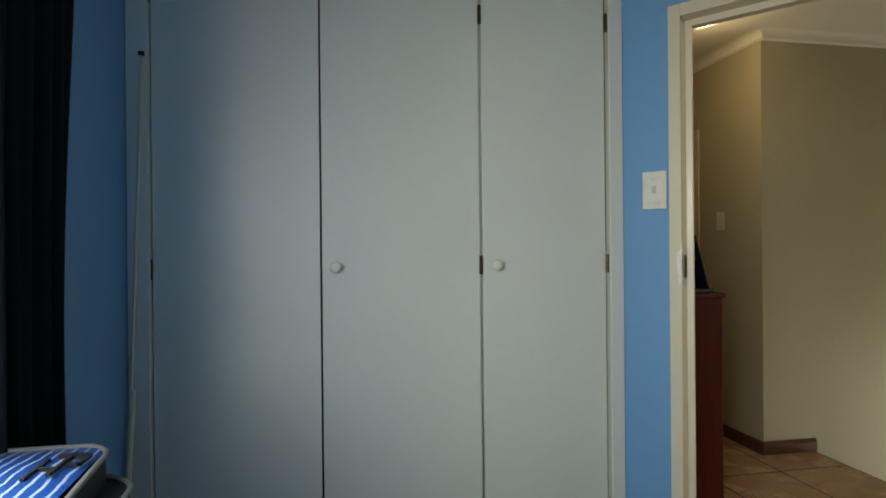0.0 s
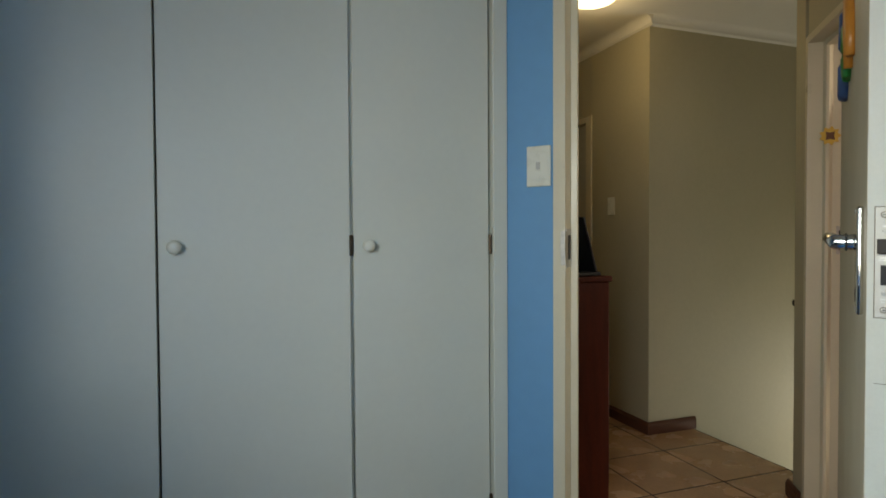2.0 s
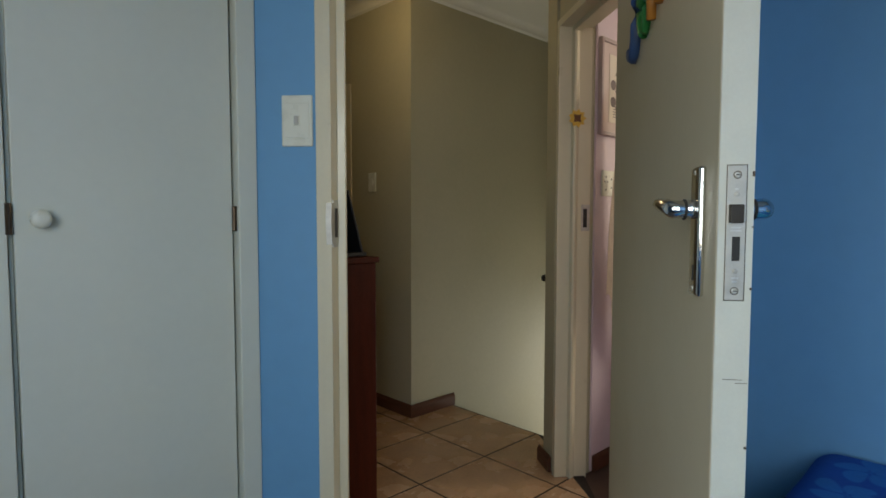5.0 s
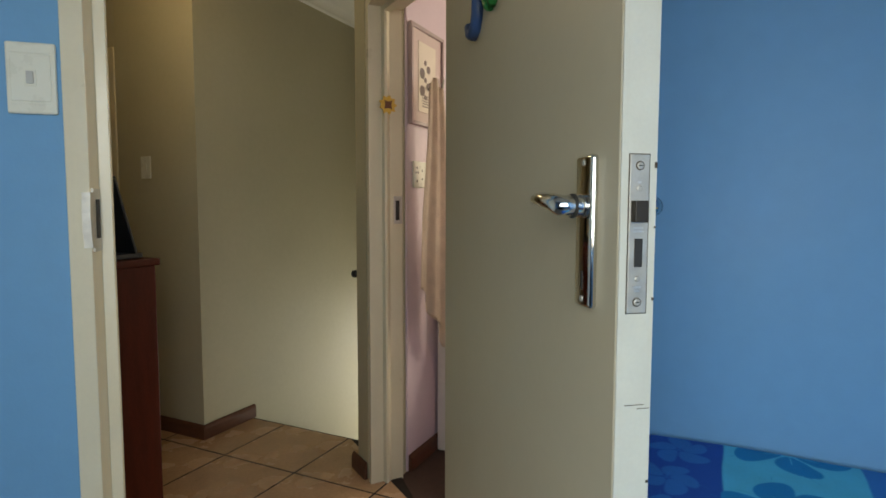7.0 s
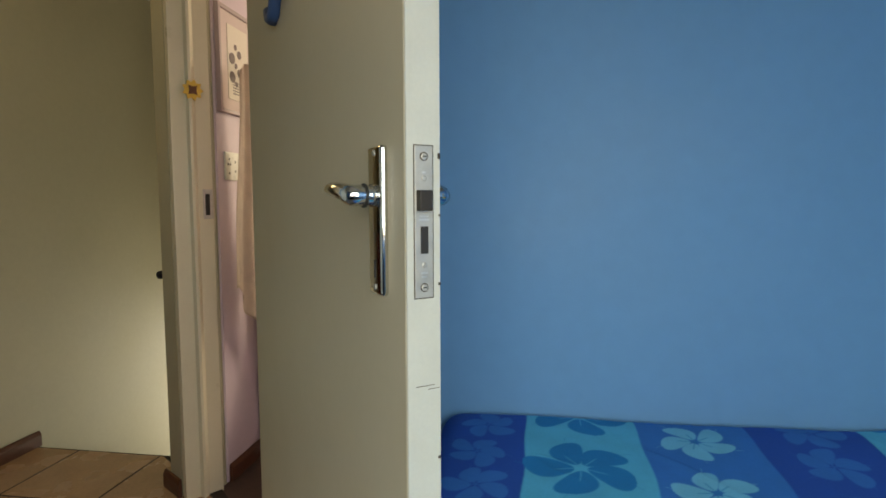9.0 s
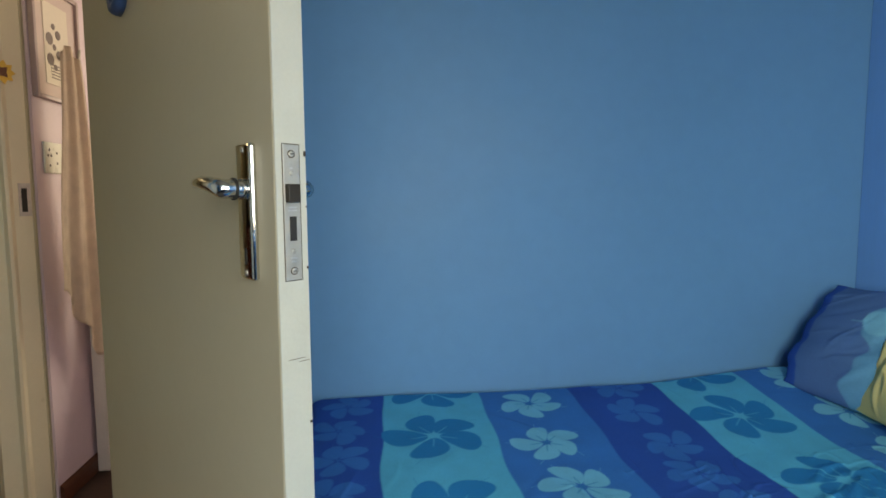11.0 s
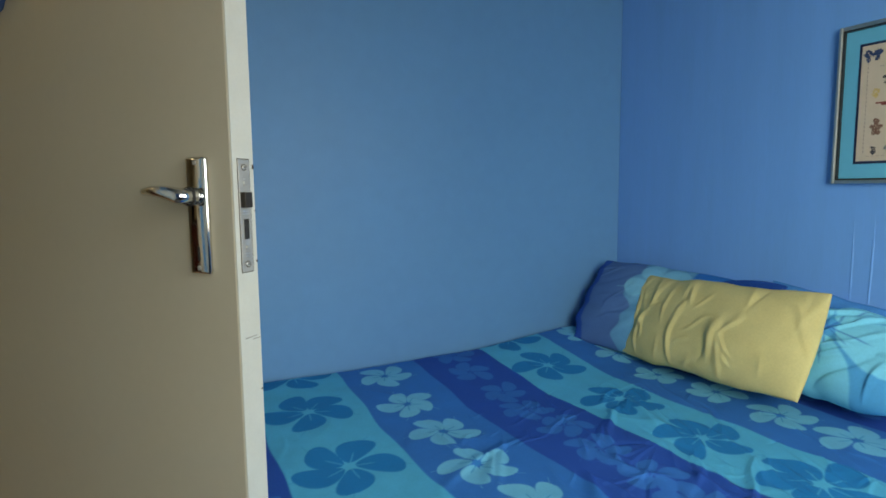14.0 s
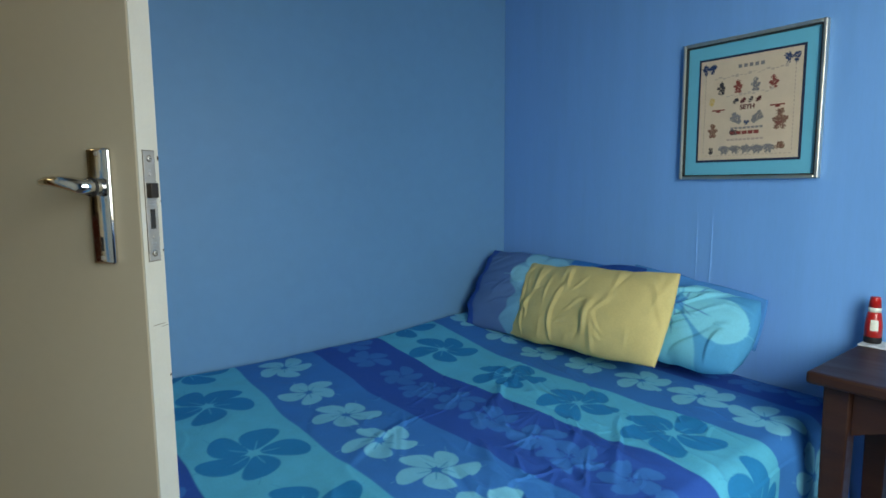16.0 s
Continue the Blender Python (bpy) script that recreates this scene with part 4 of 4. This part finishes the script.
def flower_case(u, v, s):
    """One large pale flower with dark veins, over a mid-blue case."""
    col = np.tile(np.array((0.075, 0.31, 0.56)), (len(u), 1)).astype(float)
    blend(col, np.clip((np.abs(u * 0.6 + v) - 0.45) / 0.3, 0, 1), np.array((0.08, 0.33, 0.58)))
    blend(col, flower(u, v * 0.72, 0.02, 0.18, 1.15, 5, 2.06, 0.03, 0.12), np.array((0.19, 0.56, 0.70)))
    blend(col, veins(u, v * 0.72, 0.02, 0.18, 1.15, 5, 2.06, 0.020), C_DARK, 0.75)
    blend(col, veins(u, v * 0.72, 0.02, 0.18, 0.85, 5, 2.45, 0.016), C_DARK, 0.6)
    return col


pillow("pillow", "navy and grey-blue striped pillow leaning in the room corner", pose(1.338, -0.965, 0.772, 38, 0, 20) @ pose(0, 0, 0, 0, -4, 0), 0.60, 0.36, 0.17, striped_case, 11, 0.006, (0.4, 1.0), 0.08, 0.03)
pillow("pillow", "pale blue pillow with a large flower print", pose(0.745, -0.985, 0.768, 36, 0, -8) @ pose(0, 0, 0, 0, 2, 0), 0.395, 0.262, 0.19, flower_case, 17, 0.013, (0.7, 0.7), 0.22, 0.05)
pillow("pillow", "plain light blue pillow standing against the wall", pose(0.795, -1.070, 0.822, 8, 0, 0) @ pose(0, 0, 0, 0, -7, 0), 0.455, 0.160, 0.05, plain((0.07, 0.25, 0.57)), 29, 0.005, (0.5, 0.8), 0.04, 0.02)
pillow("pillow", "navy blue pillow tucked behind the yellow pillow", pose(1.06, -1.052, 0.765, 10, 0, 0) @ pose(0, 0, 0, 0, 5, 0), 0.30, 0.31, 0.06, plain((0.020, 0.075, 0.31)), 31, 0.005, (0.5, 0.8), 0.2)
pillow("cushion", "plain yellow creased pillow propped against the blue pillows", pose(1.078, -0.876, 0.786, 27, 0, -6) @ pose(0, 0, 0, 0, 4, 0), 0.680, 0.298, 0.125, plain((0.68, 0.56, 0.23)), 23, 0.0085, (1.0, -0.20), 0.04, 0.05)

# ---- picture on the wall ----
SILVER = material("silver_frame", (0.72, 0.69, 0.60), 0.42, 1.0, vary=0.03, scale=10)
DARKLINE = material("dark_bronze_line", (0.05, 0.045, 0.04), 0.4, 0.5)
MOUNT = material("turquoise_mount_card", (0.125, 0.44, 0.59), 0.6, vary=0.03, bump=0.1)
NAVY = material("navy_mount_line", (0.012, 0.020, 0.055), 0.6)
LINEN = material("beige_stitched_linen", (0.60, 0.48, 0.345), 0.85, vary=0.06, scale=30, bump=0.6, bump_scale=700)
PW, PH = 0.404, 0.424
pm = pose(0.667, YB + 0.001, 1.433, 0, 0, 180)
pic = thing("framed_sampler", "silver framed stitched sampler with turquoise mount on the blue wall", "picture", pm)


def ring(w, h, b, y0, y1, bevel=0.0):
    bm = box(-w / 2, y0, -h / 2, -w / 2 + b, y1, h / 2, bevel)
    box(w / 2 - b, y0, -h / 2, w / 2, y1, h / 2, bevel, bm)
    box(-w / 2 + b, y0, -h / 2, w / 2 - b, y1, -h / 2 + b, bevel, bm)
    box(-w / 2 + b, y0, h / 2 - b, w / 2 - b, y1, h / 2, bevel, bm)
    return bm


part("frame", ring(PW, PH, 0.010, -0.022, 0, 0.003), SILVER, pic)
part("frame_line", ring(PW - 0.0202, PH - 0.0202, 0.004, -0.018, -0.002), DARKLINE, pic)
part("mount", box(-PW / 2 + 0.012, -0.008, -PH / 2 + 0.012, PW / 2 - 0.012, -0.003, PH / 2 - 0.012), MOUNT, pic)
LW, LH = 0.290, 0.304
part("mount_line", box(-LW / 2 - 0.007, -0.0095, -LH / 2 - 0.007, LW / 2 + 0.007, -0.0081, LH / 2 + 0.007), NAVY, pic)
linen = part("linen", box(-LW / 2, -0.0112, -LH / 2, LW / 2, -0.0096, LH / 2), LINEN, pic)
THREAD = {k: material(k + "_thread", c, 0.85, vary=0.15, scale=80, bump=0.4) for k, c in dict(blue=(0.03, 0.055, 0.13), maroon=(0.12, 0.03, 0.03), red=(0.21, 0.045, 0.035), grey=(0.20, 0.19, 0.19), brown=(0.20, 0.10, 0.065), pale=(0.40, 0.31, 0.26), dark=(0.05, 0.045, 0.05), faint=(0.44, 0.36, 0.29), gold=(0.60, 0.42, 0.14)).items()}


def blobs(name, spots, mat, label=""):
    """Stitched motifs: little raised cross stitches that fill circles at (x, z, radius)."""
    rng = random.Random(len(spots) + int(abs(spots[0][0]) * 1e4))
    cells, st = {}, 0.0026
    for x, z, r in spots:
        for i in range(int((x - r) / st) - 1, int((x + r) / st) + 2):
            for j in range(int((z - r) / st) - 1, int((z + r) / st) + 2):
                if math.hypot(i * st - x, j * st - z) < r * rng.uniform(0.8, 1.1) and rng.random() < 0.88:
                    cells[(i, j)] = rng.uniform(0.0006, 0.0014)
    bm = bmesh.new()
    for (i, j), y in cells.items():
        x0, x1, z0, z1 = i * st - st * 0.46, i * st + st * 0.46, j * st - st * 0.46, j * st + st * 0.46
        f = [bm.verts.new(c) for c in ((x0, -0.0112, z0), (x1, -0.0112, z0), (x1, -0.0112, z1), (x0, -0.0112, z1))]
        g = [bm.verts.new(c) for c in ((x0, -0.0112 - y, z0), (x1, -0.0112 - y, z0), (x1, -0.0112 - y, z1), (x0, -0.0112 - y, z1))]
        bm.faces.new(g)
        for k in range(4):
            bm.faces.new((f[k], f[(k + 1) % 4], g[(k + 1) % 4], g[k]))
    return part(name, bm, mat, linen, label)


def bars(name, spots, mat, label=""):
    bm = bmesh.new()
    for x0, z0, x1, z1 in spots:
        box(x0, -0.0124, z0, x1, -0.0112, z1, bm=bm)
    return part(name, bm, mat, linen, label)


def stitched(text, x, z, wide, mat, label, turn=0.0):
    """Stitched letters, centred at (x, z) and scaled to the width given."""
    cu = bpy.data.curves.new("letters", "FONT")
    cu.body, cu.align_x, cu.align_y, cu.size, cu.offset, cu.resolution_u = text, "CENTER", "CENTER", 1.0, 0.028, 2
    ob = bpy.data.objects.new("letters", cu)
    me = bpy.data.meshes.new_from_object(ob)
    bpy.data.objects.remove(ob)
    bm = bmesh.new()
    bm.from_mesh(me)
    xs = [v.co.x for v in bm.verts]
    k = wide / (max(xs) - min(xs))
    top = bmesh.ops.extrude_face_region(bm, geom=bm.faces[:])
    for v in top["geom"]:
        if isinstance(v, bmesh.types.BMVert):
            v.co.z += 0.0010 / k
    bm.transform(pose(x, -0.0113, z, 90, 0, 0) @ pose(0, 0, 0, 0, 0, turn) @ Matrix.Diagonal((k, k, k, 1)))
    return part("writing", bm, mat, linen, label)


def figure(x, z, s):
    return [(x, z + 0.55 * s, 0.28 * s), (x, z, 0.38 * s), (x - 0.35 * s, z + 0.1 * s, 0.17 * s), (x + 0.35 * s, z + 0.1 * s, 0.17 * s), (x - 0.2 * s, z - 0.45 * s, 0.18 * s), (x + 0.2 * s, z - 0.45 * s, 0.18 * s)]


for sgn in (-1, 1):
    x = sgn * 0.118
    blobs("bow", [(x - 0.012, 0.130, 0.010), (x + 0.012, 0.130, 0.010), (x, 0.127, 0.005), (x - 0.010, 0.115, 0.006), (x + 0.010, 0.115, 0.006)], THREAD["blue"], "blue stitched bow")
for k, c in enumerate(("dark", "red", "grey", "red")):
    x = -0.078 + 0.050 * k
    blobs("figure", figure(x, 0.062, 0.027), THREAD[c])
bars("writing", [(-0.03 + 0.016 * k, 0.118, -0.02 + 0.016 * k, 0.128) for k in range(5)], THREAD["grey"])
bars("writing", [(-0.100 + 0.0125 * k, 0.092 + 0.0007 * k + 0.003 * math.sin(k * 2.3), -0.091 + 0.0125 * k, 0.095 + 0.0007 * k + 0.004 * math.sin(k * 1.7)) for k in range(17)], THREAD["faint"], "pale stitched line of script")
bars("writing", [(-0.062 + 0.0125 * k, 0.036 + 0.0006 * k + 0.003 * math.sin(k * 1.9), -0.053 + 0.0125 * k, 0.0395 + 0.0006 * k + 0.004 * math.sin(k * 2.7)) for k in range(11)], THREAD["faint"], "pale stitched line of script")
for k in range(4):
    blobs("duck", [(-0.036 + 0.022 * k + d, 0.019 + e, 0.006) for d, e in ((0, 0), (0.005, 0.005))], THREAD[("dark", "maroon")[k % 2]])
stitched("SETH", 0.001, 0.001, 0.042, THREAD["maroon"], "dark red stitched letters")
for sgn in (-1, 1):
    bars("border", [(sgn * 0.085 - 0.02, -0.003, sgn * 0.085 + 0.02, 0.001), (sgn * 0.085 - 0.006, -0.008, sgn * 0.085 + 0.006, -0.003)], THREAD["red"])
    blobs("bird", [(sgn * 0.030, -0.030, 0.013), (sgn * 0.036, -0.018, 0.007), (sgn * 0.022, -0.040, 0.008), (sgn * 0.042, -0.030, 0.007)], THREAD["grey"])
blobs("heart", [(-0.003, -0.042, 0.005), (0.004, -0.042, 0.005), (0, -0.047, 0.004)], THREAD["blue"])
blobs("bear", figure(-0.100, -0.065, 0.030), THREAD["brown"])
blobs("bear", figure(0.094, -0.045, 0.042), THREAD["brown"])
blobs("bear_heart", [(0.088, -0.052, 0.006), (0.096, -0.052, 0.006)], THREAD["red"])
blobs("moon", [(-0.104, 0.030, 0.008), (-0.108, 0.020, 0.007)], THREAD["gold"])
bars("train", [(-0.045 + 0.017 * k, -0.078, -0.031 + 0.017 * k, -0.068) for k in range(5)], THREAD["red"])
blobs("engine", [(-0.040, -0.070, 0.009), (-0.030, -0.072, 0.007)], THREAD["dark"])
bars("writing", [(-0.045 + 0.012 * k, -0.062, -0.036 + 0.012 * k, -0.056) for k in range(8)], THREAD["grey"])
bars("writing", [(-0.055 + 0.012 * k, -0.096, -0.046 + 0.012 * k, -0.090) for k in range(9)], THREAD["pale"])
for k in range(5):
    x = -0.062 + 0.032 * k
    blobs("sheep", [(x, -0.121, 0.0115), (x - 0.009, -0.119, 0.008), (x + 0.009, -0.122, 0.009), (x - 0.006, -0.132, 0.004), (x + 0.006, -0.132, 0.004)], THREAD["grey"])
blobs("snail", [(0.100, -0.116, 0.011), (0.088, -0.121, 0.006)], THREAD["brown"])
blobs("plant", [(-0.104, -0.118, 0.005), (-0.104, -0.128, 0.007)], THREAD["dark"])
bars("stitch_edge", [(sx * 0.128 - 0.0008, -0.13 + 0.011 * k, sx * 0.128 + 0.0008, -0.124 + 0.011 * k) for k in range(22) for sx in (-1, 1)] + [(-0.12 + 0.012 * k, -0.140, -0.113 + 0.012 * k, -0.1385) for k in range(21)], THREAD["pale"])

# ---- desk with glue bottle ----
desk = thing("desk", "brown varnished wooden desk with shaped apron beside the bed", "desk")
DZ = 0.798
part("desktop", box(-0.42, YB + 0.012, DZ - 0.028, 0.328, -0.706, DZ, 0.007), DESKWOOD_SHADED, desk)
for x in (-0.39, 0.277):
    for y in (YB + 0.05, -0.766):
        bm = box(x - 0.026, y - 0.026, -0.004, x + 0.026, y + 0.026, DZ - 0.029, 0.004)
        for v in bm.verts:
            f = 1 - 0.3 * max(0, (0.55 - v.co.z) / 0.55)
            v.co.x, v.co.y = x + (v.co.x - x) * f, y + (v.co.y - y) * f
        part("leg", bm, DESKWOOD_SHADED, desk)


def apron(x0, x1, y0, y1, z_top):
    """A rail with a shallow scalloped lower edge."""
    bm = bmesh.new()
    n = 24
    rows = []
    for k in range(n + 1):
        f = k / n
        x, y = x0 + (x1 - x0) * f, y0 + (y1 - y0) * f
        low = z_top - 0.075 - 0.022 * (abs(2 * f - 1) ** 3) * math.cos(f * 25.1) * 0.6 - 0.02 * abs(2 * f - 1) ** 2
        rows.append((x, y, low))
    w = Vector((x1 - x0, y1 - y0)).normalized()
    nn = Vector((-w.y, w.x)) * 0.009
    vs = [[bm.verts.new((x + s * nn.x, y + s * nn.y, z)) for s in (-1, 1) for z in (lo, z_top)] for x, y, lo in rows]
    for a, b in zip(vs, vs[1:]):
        for i, j in ((0, 1), (1, 3), (3, 2), (2, 0)):
            bm.faces.new((a[i], a[j], b[j], b[i]))
    bm.faces.new(vs[0])
    bm.faces.new(vs[-1])
    return bm


part("apron", apron(-0.363, 0.250, -0.766, -0.766, DZ - 0.029), DESKWOOD_SHADED, desk)
part("apron", apron(0.277, 0.277, YB + 0.077, -0.793, DZ - 0.029), DESKWOOD_SHADED, desk)
card = tagged(obj("card", box(0.19, -1.098, DZ + 0.001, 0.325, -1.02, DZ + 0.004, 0.001), material("patterned_white_card", (0.62, 0.64, 0.62), 0.6, vary=0.5, scale=60)), "small patterned white card lying on the desk", "card")
RED = material("red_plastic", (0.42, 0.012, 0.008), 0.3, vary=0.05)
bottle = thing("glue_bottle", "red plastic glue bottle with a white label on the card", "bottle", pose(0.306, -1.068, DZ + 0.0045, 0, 0, 200) @ Matrix.Scale(0.92, 4))
bm = lathe([(0.020, 0.0), (0.0215, 0.006), (0.0210, 0.016), (0.0212, 0.017)], 24)
part("foot", bm, BLACK, bottle, "black base", True)
part("body", lathe([(0.0212, 0.0172), (0.0205, 0.05), (0.0165, 0.082), (0.0150, 0.086)], 24), RED, bottle, smooth=True)
part("band", lathe([(0.0152, 0.0862), (0.0150, 0.098), (0.0140, 0.099)], 24), PLASTIC, bottle, "white band", True)
part("cap", lathe([(0.0150, 0.0992), (0.0125, 0.124), (0.0115, 0.128)], 24), RED, bottle, smooth=True)
bm = bmesh.new()
seg = [(-0.45 + 0.15 * k) for k in range(7)]
for a, b in zip(seg, seg[1:]):
    f = [(0.0215, 0.036), (0.0205, 0.066)]
    bm.faces.new([bm.verts.new((r * math.sin(t), -r * math.cos(t), z)) for r, z, t in ((f[0][0], f[0][1], a), (f[0][0], f[0][1], b), (f[1][0], f[1][1], b), (f[1][0], f[1][1], a))])
part("label", bm, PLASTIC, bottle, "white paper label")

# ---- curtain, bag and cord by the window ----
bm = bmesh.new()
rows = []
for j in range(31):
    f = j / 30
    z = 0.05 + (2.35 - 0.05) * f
    row = []
    for i in range(81):
        a = i / 80
        edge = 1.085 + 0.060 * f ** 1.5 + 0.012 * math.sin(f * 9)
        y = 0.86 + (edge - 0.86) * a
        x = XL + 0.055 + 0.030 * math.sin(a * 21 + 0.6 * math.sin(4 * f)) + 0.008 * math.sin(a * 71)
        row.append(bm.verts.new((x, y, z)))
    rows.append(row)
for a, b in zip(rows, rows[1:]):
    for i in range(80):
        bm.faces.new((a[i], a[i + 1], b[i + 1], b[i]))
bmesh.ops.solidify(bm, geom=bm.faces, thickness=0.004)
cur = thing("curtain", "black cloth curtain drawn aside, hanging in folds by the window", "curtain")
part("cloth", bm, CURTAIN, cur, smooth=True)
part("rod", tube([(XL + 0.055, y, 2.36) for y in (-0.8, 0.0, 0.7, 1.36)], [0.012] * 4, 12), STEEL, cur)
for y in (-0.75, 1.33):
    part("bracket", box(XL + 0.001, y - 0.012, 2.34, XL + 0.07, y + 0.012, 2.345), STEEL, cur)

BAGBLUE = material("shiny_blue_striped_cloth", (0.03, 0.10, 0.42), 0.25, vary=0.1, spec=0.6)
nt = BAGBLUE.node_tree
wave = nt.nodes.new("ShaderNodeTexWave")
wave.inputs["Scale"].default_value, wave.inputs["Distortion"].default_value = 17.0, 2.5
rampw = nt.nodes.new("ShaderNodeValToRGB")
rampw.color_ramp.elements[0].position, rampw.color_ramp.elements[1].position = 0.78, 0.95
rampw.color_ramp.elements[0].color, rampw.color_ramp.elements[1].color = (0.015, 0.075, 0.33, 1), (0.40, 0.52, 0.70, 1)
tc = nt.nodes.new("ShaderNodeTexCoord")
nt.links.new(tc.outputs["Object"], wave.inputs["Vector"])
nt.links.new(wave.outputs["Color"], rampw.inputs[0])
nt.links.new(rampw.outputs[0], nt.nodes["Principled BSDF"].inputs["Base Color"])
PIPE = material("grey_piping", (0.20, 0.20, 0.19), 0.6, vary=0.1)
BAGSIDE = material("black_nylon_cloth", (0.012, 0.012, 0.016), 0.6, vary=0.2, bump=0.4, bump_scale=500)


def rounded(x0, y0, x1, y1, r, n=6):
    out = []
    for cx, cy, a0 in ((x1 - r, y1 - r, 0), (x0 + r, y1 - r, 90), (x0 + r, y0 + r, 180), (x1 - r, y0 + r, 270)):
        out += [(cx + r * math.cos(radians(a0 + 90 * k / n)), cy + r * math.sin(radians(a0 + 90 * k / n))) for k in range(n + 1)]
    return out


bag = thing("sports_bag", "tall black bag with a shiny blue striped lid and pale piping", "bag")


def lid_z(x, y):
    return 0.917 - 0.10 * max(0, 0.80 - y) ** 1.2 - 0.35 * max(0, x + 0.69) ** 1.3 - 0.05 * max(0, 0.62 - y)


outline = rounded(-0.895, 0.30, -0.655, 0.872, 0.05)
outer = rounded(-0.898, 0.28, -0.612, 0.855, 0.05)
bm = bmesh.new()
for pts, z0, dz in ((outer, 0.0, -0.045),):
    lo = [bm.verts.new((x, y, z0)) for x, y in pts]
    hi = [bm.verts.new((x, y, lid_z(x, y) + dz)) for x, y in pts]
    bm.faces.new(lo[::-1])
    bm.faces.new(hi)
    for i in range(len(pts)):
        bm.faces.new((lo[i], lo[(i + 1) % len(pts)], hi[(i + 1) % len(pts)], hi[i]))
part("body", bm, BAGSIDE, bag)
bm = bmesh.new()
lo = [bm.verts.new((x, y, lid_z(x, y) - 0.05)) for x, y in outline]
hi = [bm.verts.new((x, y, lid_z(x, y) - 0.004)) for x, y in outline]
for i in range(len(outline)):
    bm.faces.new((lo[i], lo[(i + 1) % len(outline)], hi[(i + 1) % len(outline)], hi[i]))
part("lid_side", bm, BAGSIDE, bag)
bm = bmesh.new()
rows = []
for i in range(25):
    row = []
    for j in range(41):
        x, y = -0.888 + 0.226 * i / 24, 0.308 + 0.556 * j / 40
        row.append(bm.verts.new((x, y, lid_z(x, y) + 0.012 * math.sin(math.pi * i / 24) * math.sin(math.pi * j / 40))))
    rows.append(row)
for a, b in zip(rows, rows[1:]):
    for i in range(40):
        bm.faces.new((a[i], a[i + 1], b[i + 1], b[i]))
lid = part("lid", bm, BAGBLUE, bag, "shiny blue and white striped lid", True)
part("piping", tube([(x, y, lid_z(x, y)) for x, y in outline + outline[:1]], [0.005] * (len(outline) + 1), 8), PIPE, bag, "pale piping")
part("piping", tube([(x, y, lid_z(x, y) - 0.045) for x, y in outer + outer[:1]], [0.0045] * (len(outer) + 1), 8), PIPE, bag, "pale piping")
bm = bmesh.new()
for x0, y0, x1, y1 in ((-0.700, 0.73, -0.694, 0.82), (-0.730, 0.72, -0.724, 0.80), (-0.730, 0.755, -0.697, 0.762), (-0.716, 0.805, -0.674, 0.812), (-0.674, 0.77, -0.668, 0.812), (-0.690, 0.77, -0.668, 0.776)):
    z = lid_z((x0 + x1) / 2, (y0 + y1) / 2) + 0.010
    box(x0, y0, z - 0.006, x1, y1, z - 0.0005, bm=bm)
part("mark", bm, BAGSIDE, lid, "dark printed mark")
cord = thing("cable", "thin cream cable hanging down the closet frame", "cable")
part("wire", tube([(-0.862, YC - 0.022, 1.86), (-0.868, YC - 0.024, 1.6), (-0.878, YC - 0.026, 1.33), (-0.886, YC - 0.026, 1.1), (-0.893, YC - 0.03, 0.9), (-0.900, YC - 0.05, 0.65), (-0.895, YC - 0.09, 0.3), (-0.89, YC - 0.12, 0.0)], [0.005] * 8, 8), FRAME, cord, smooth=True)
part("clip", box(-0.869, YC - 0.030, 1.855, -0.853, YC - 0.0185, 1.868, 0.001), BLACK, cord)
part("rod", tube([(-0.888, YC - 0.035, 0.83), (-0.893, YC - 0.10, 0.4), (-0.895, YC - 0.16, 0.0)], [0.008] * 3, 8), FRAME, cord)
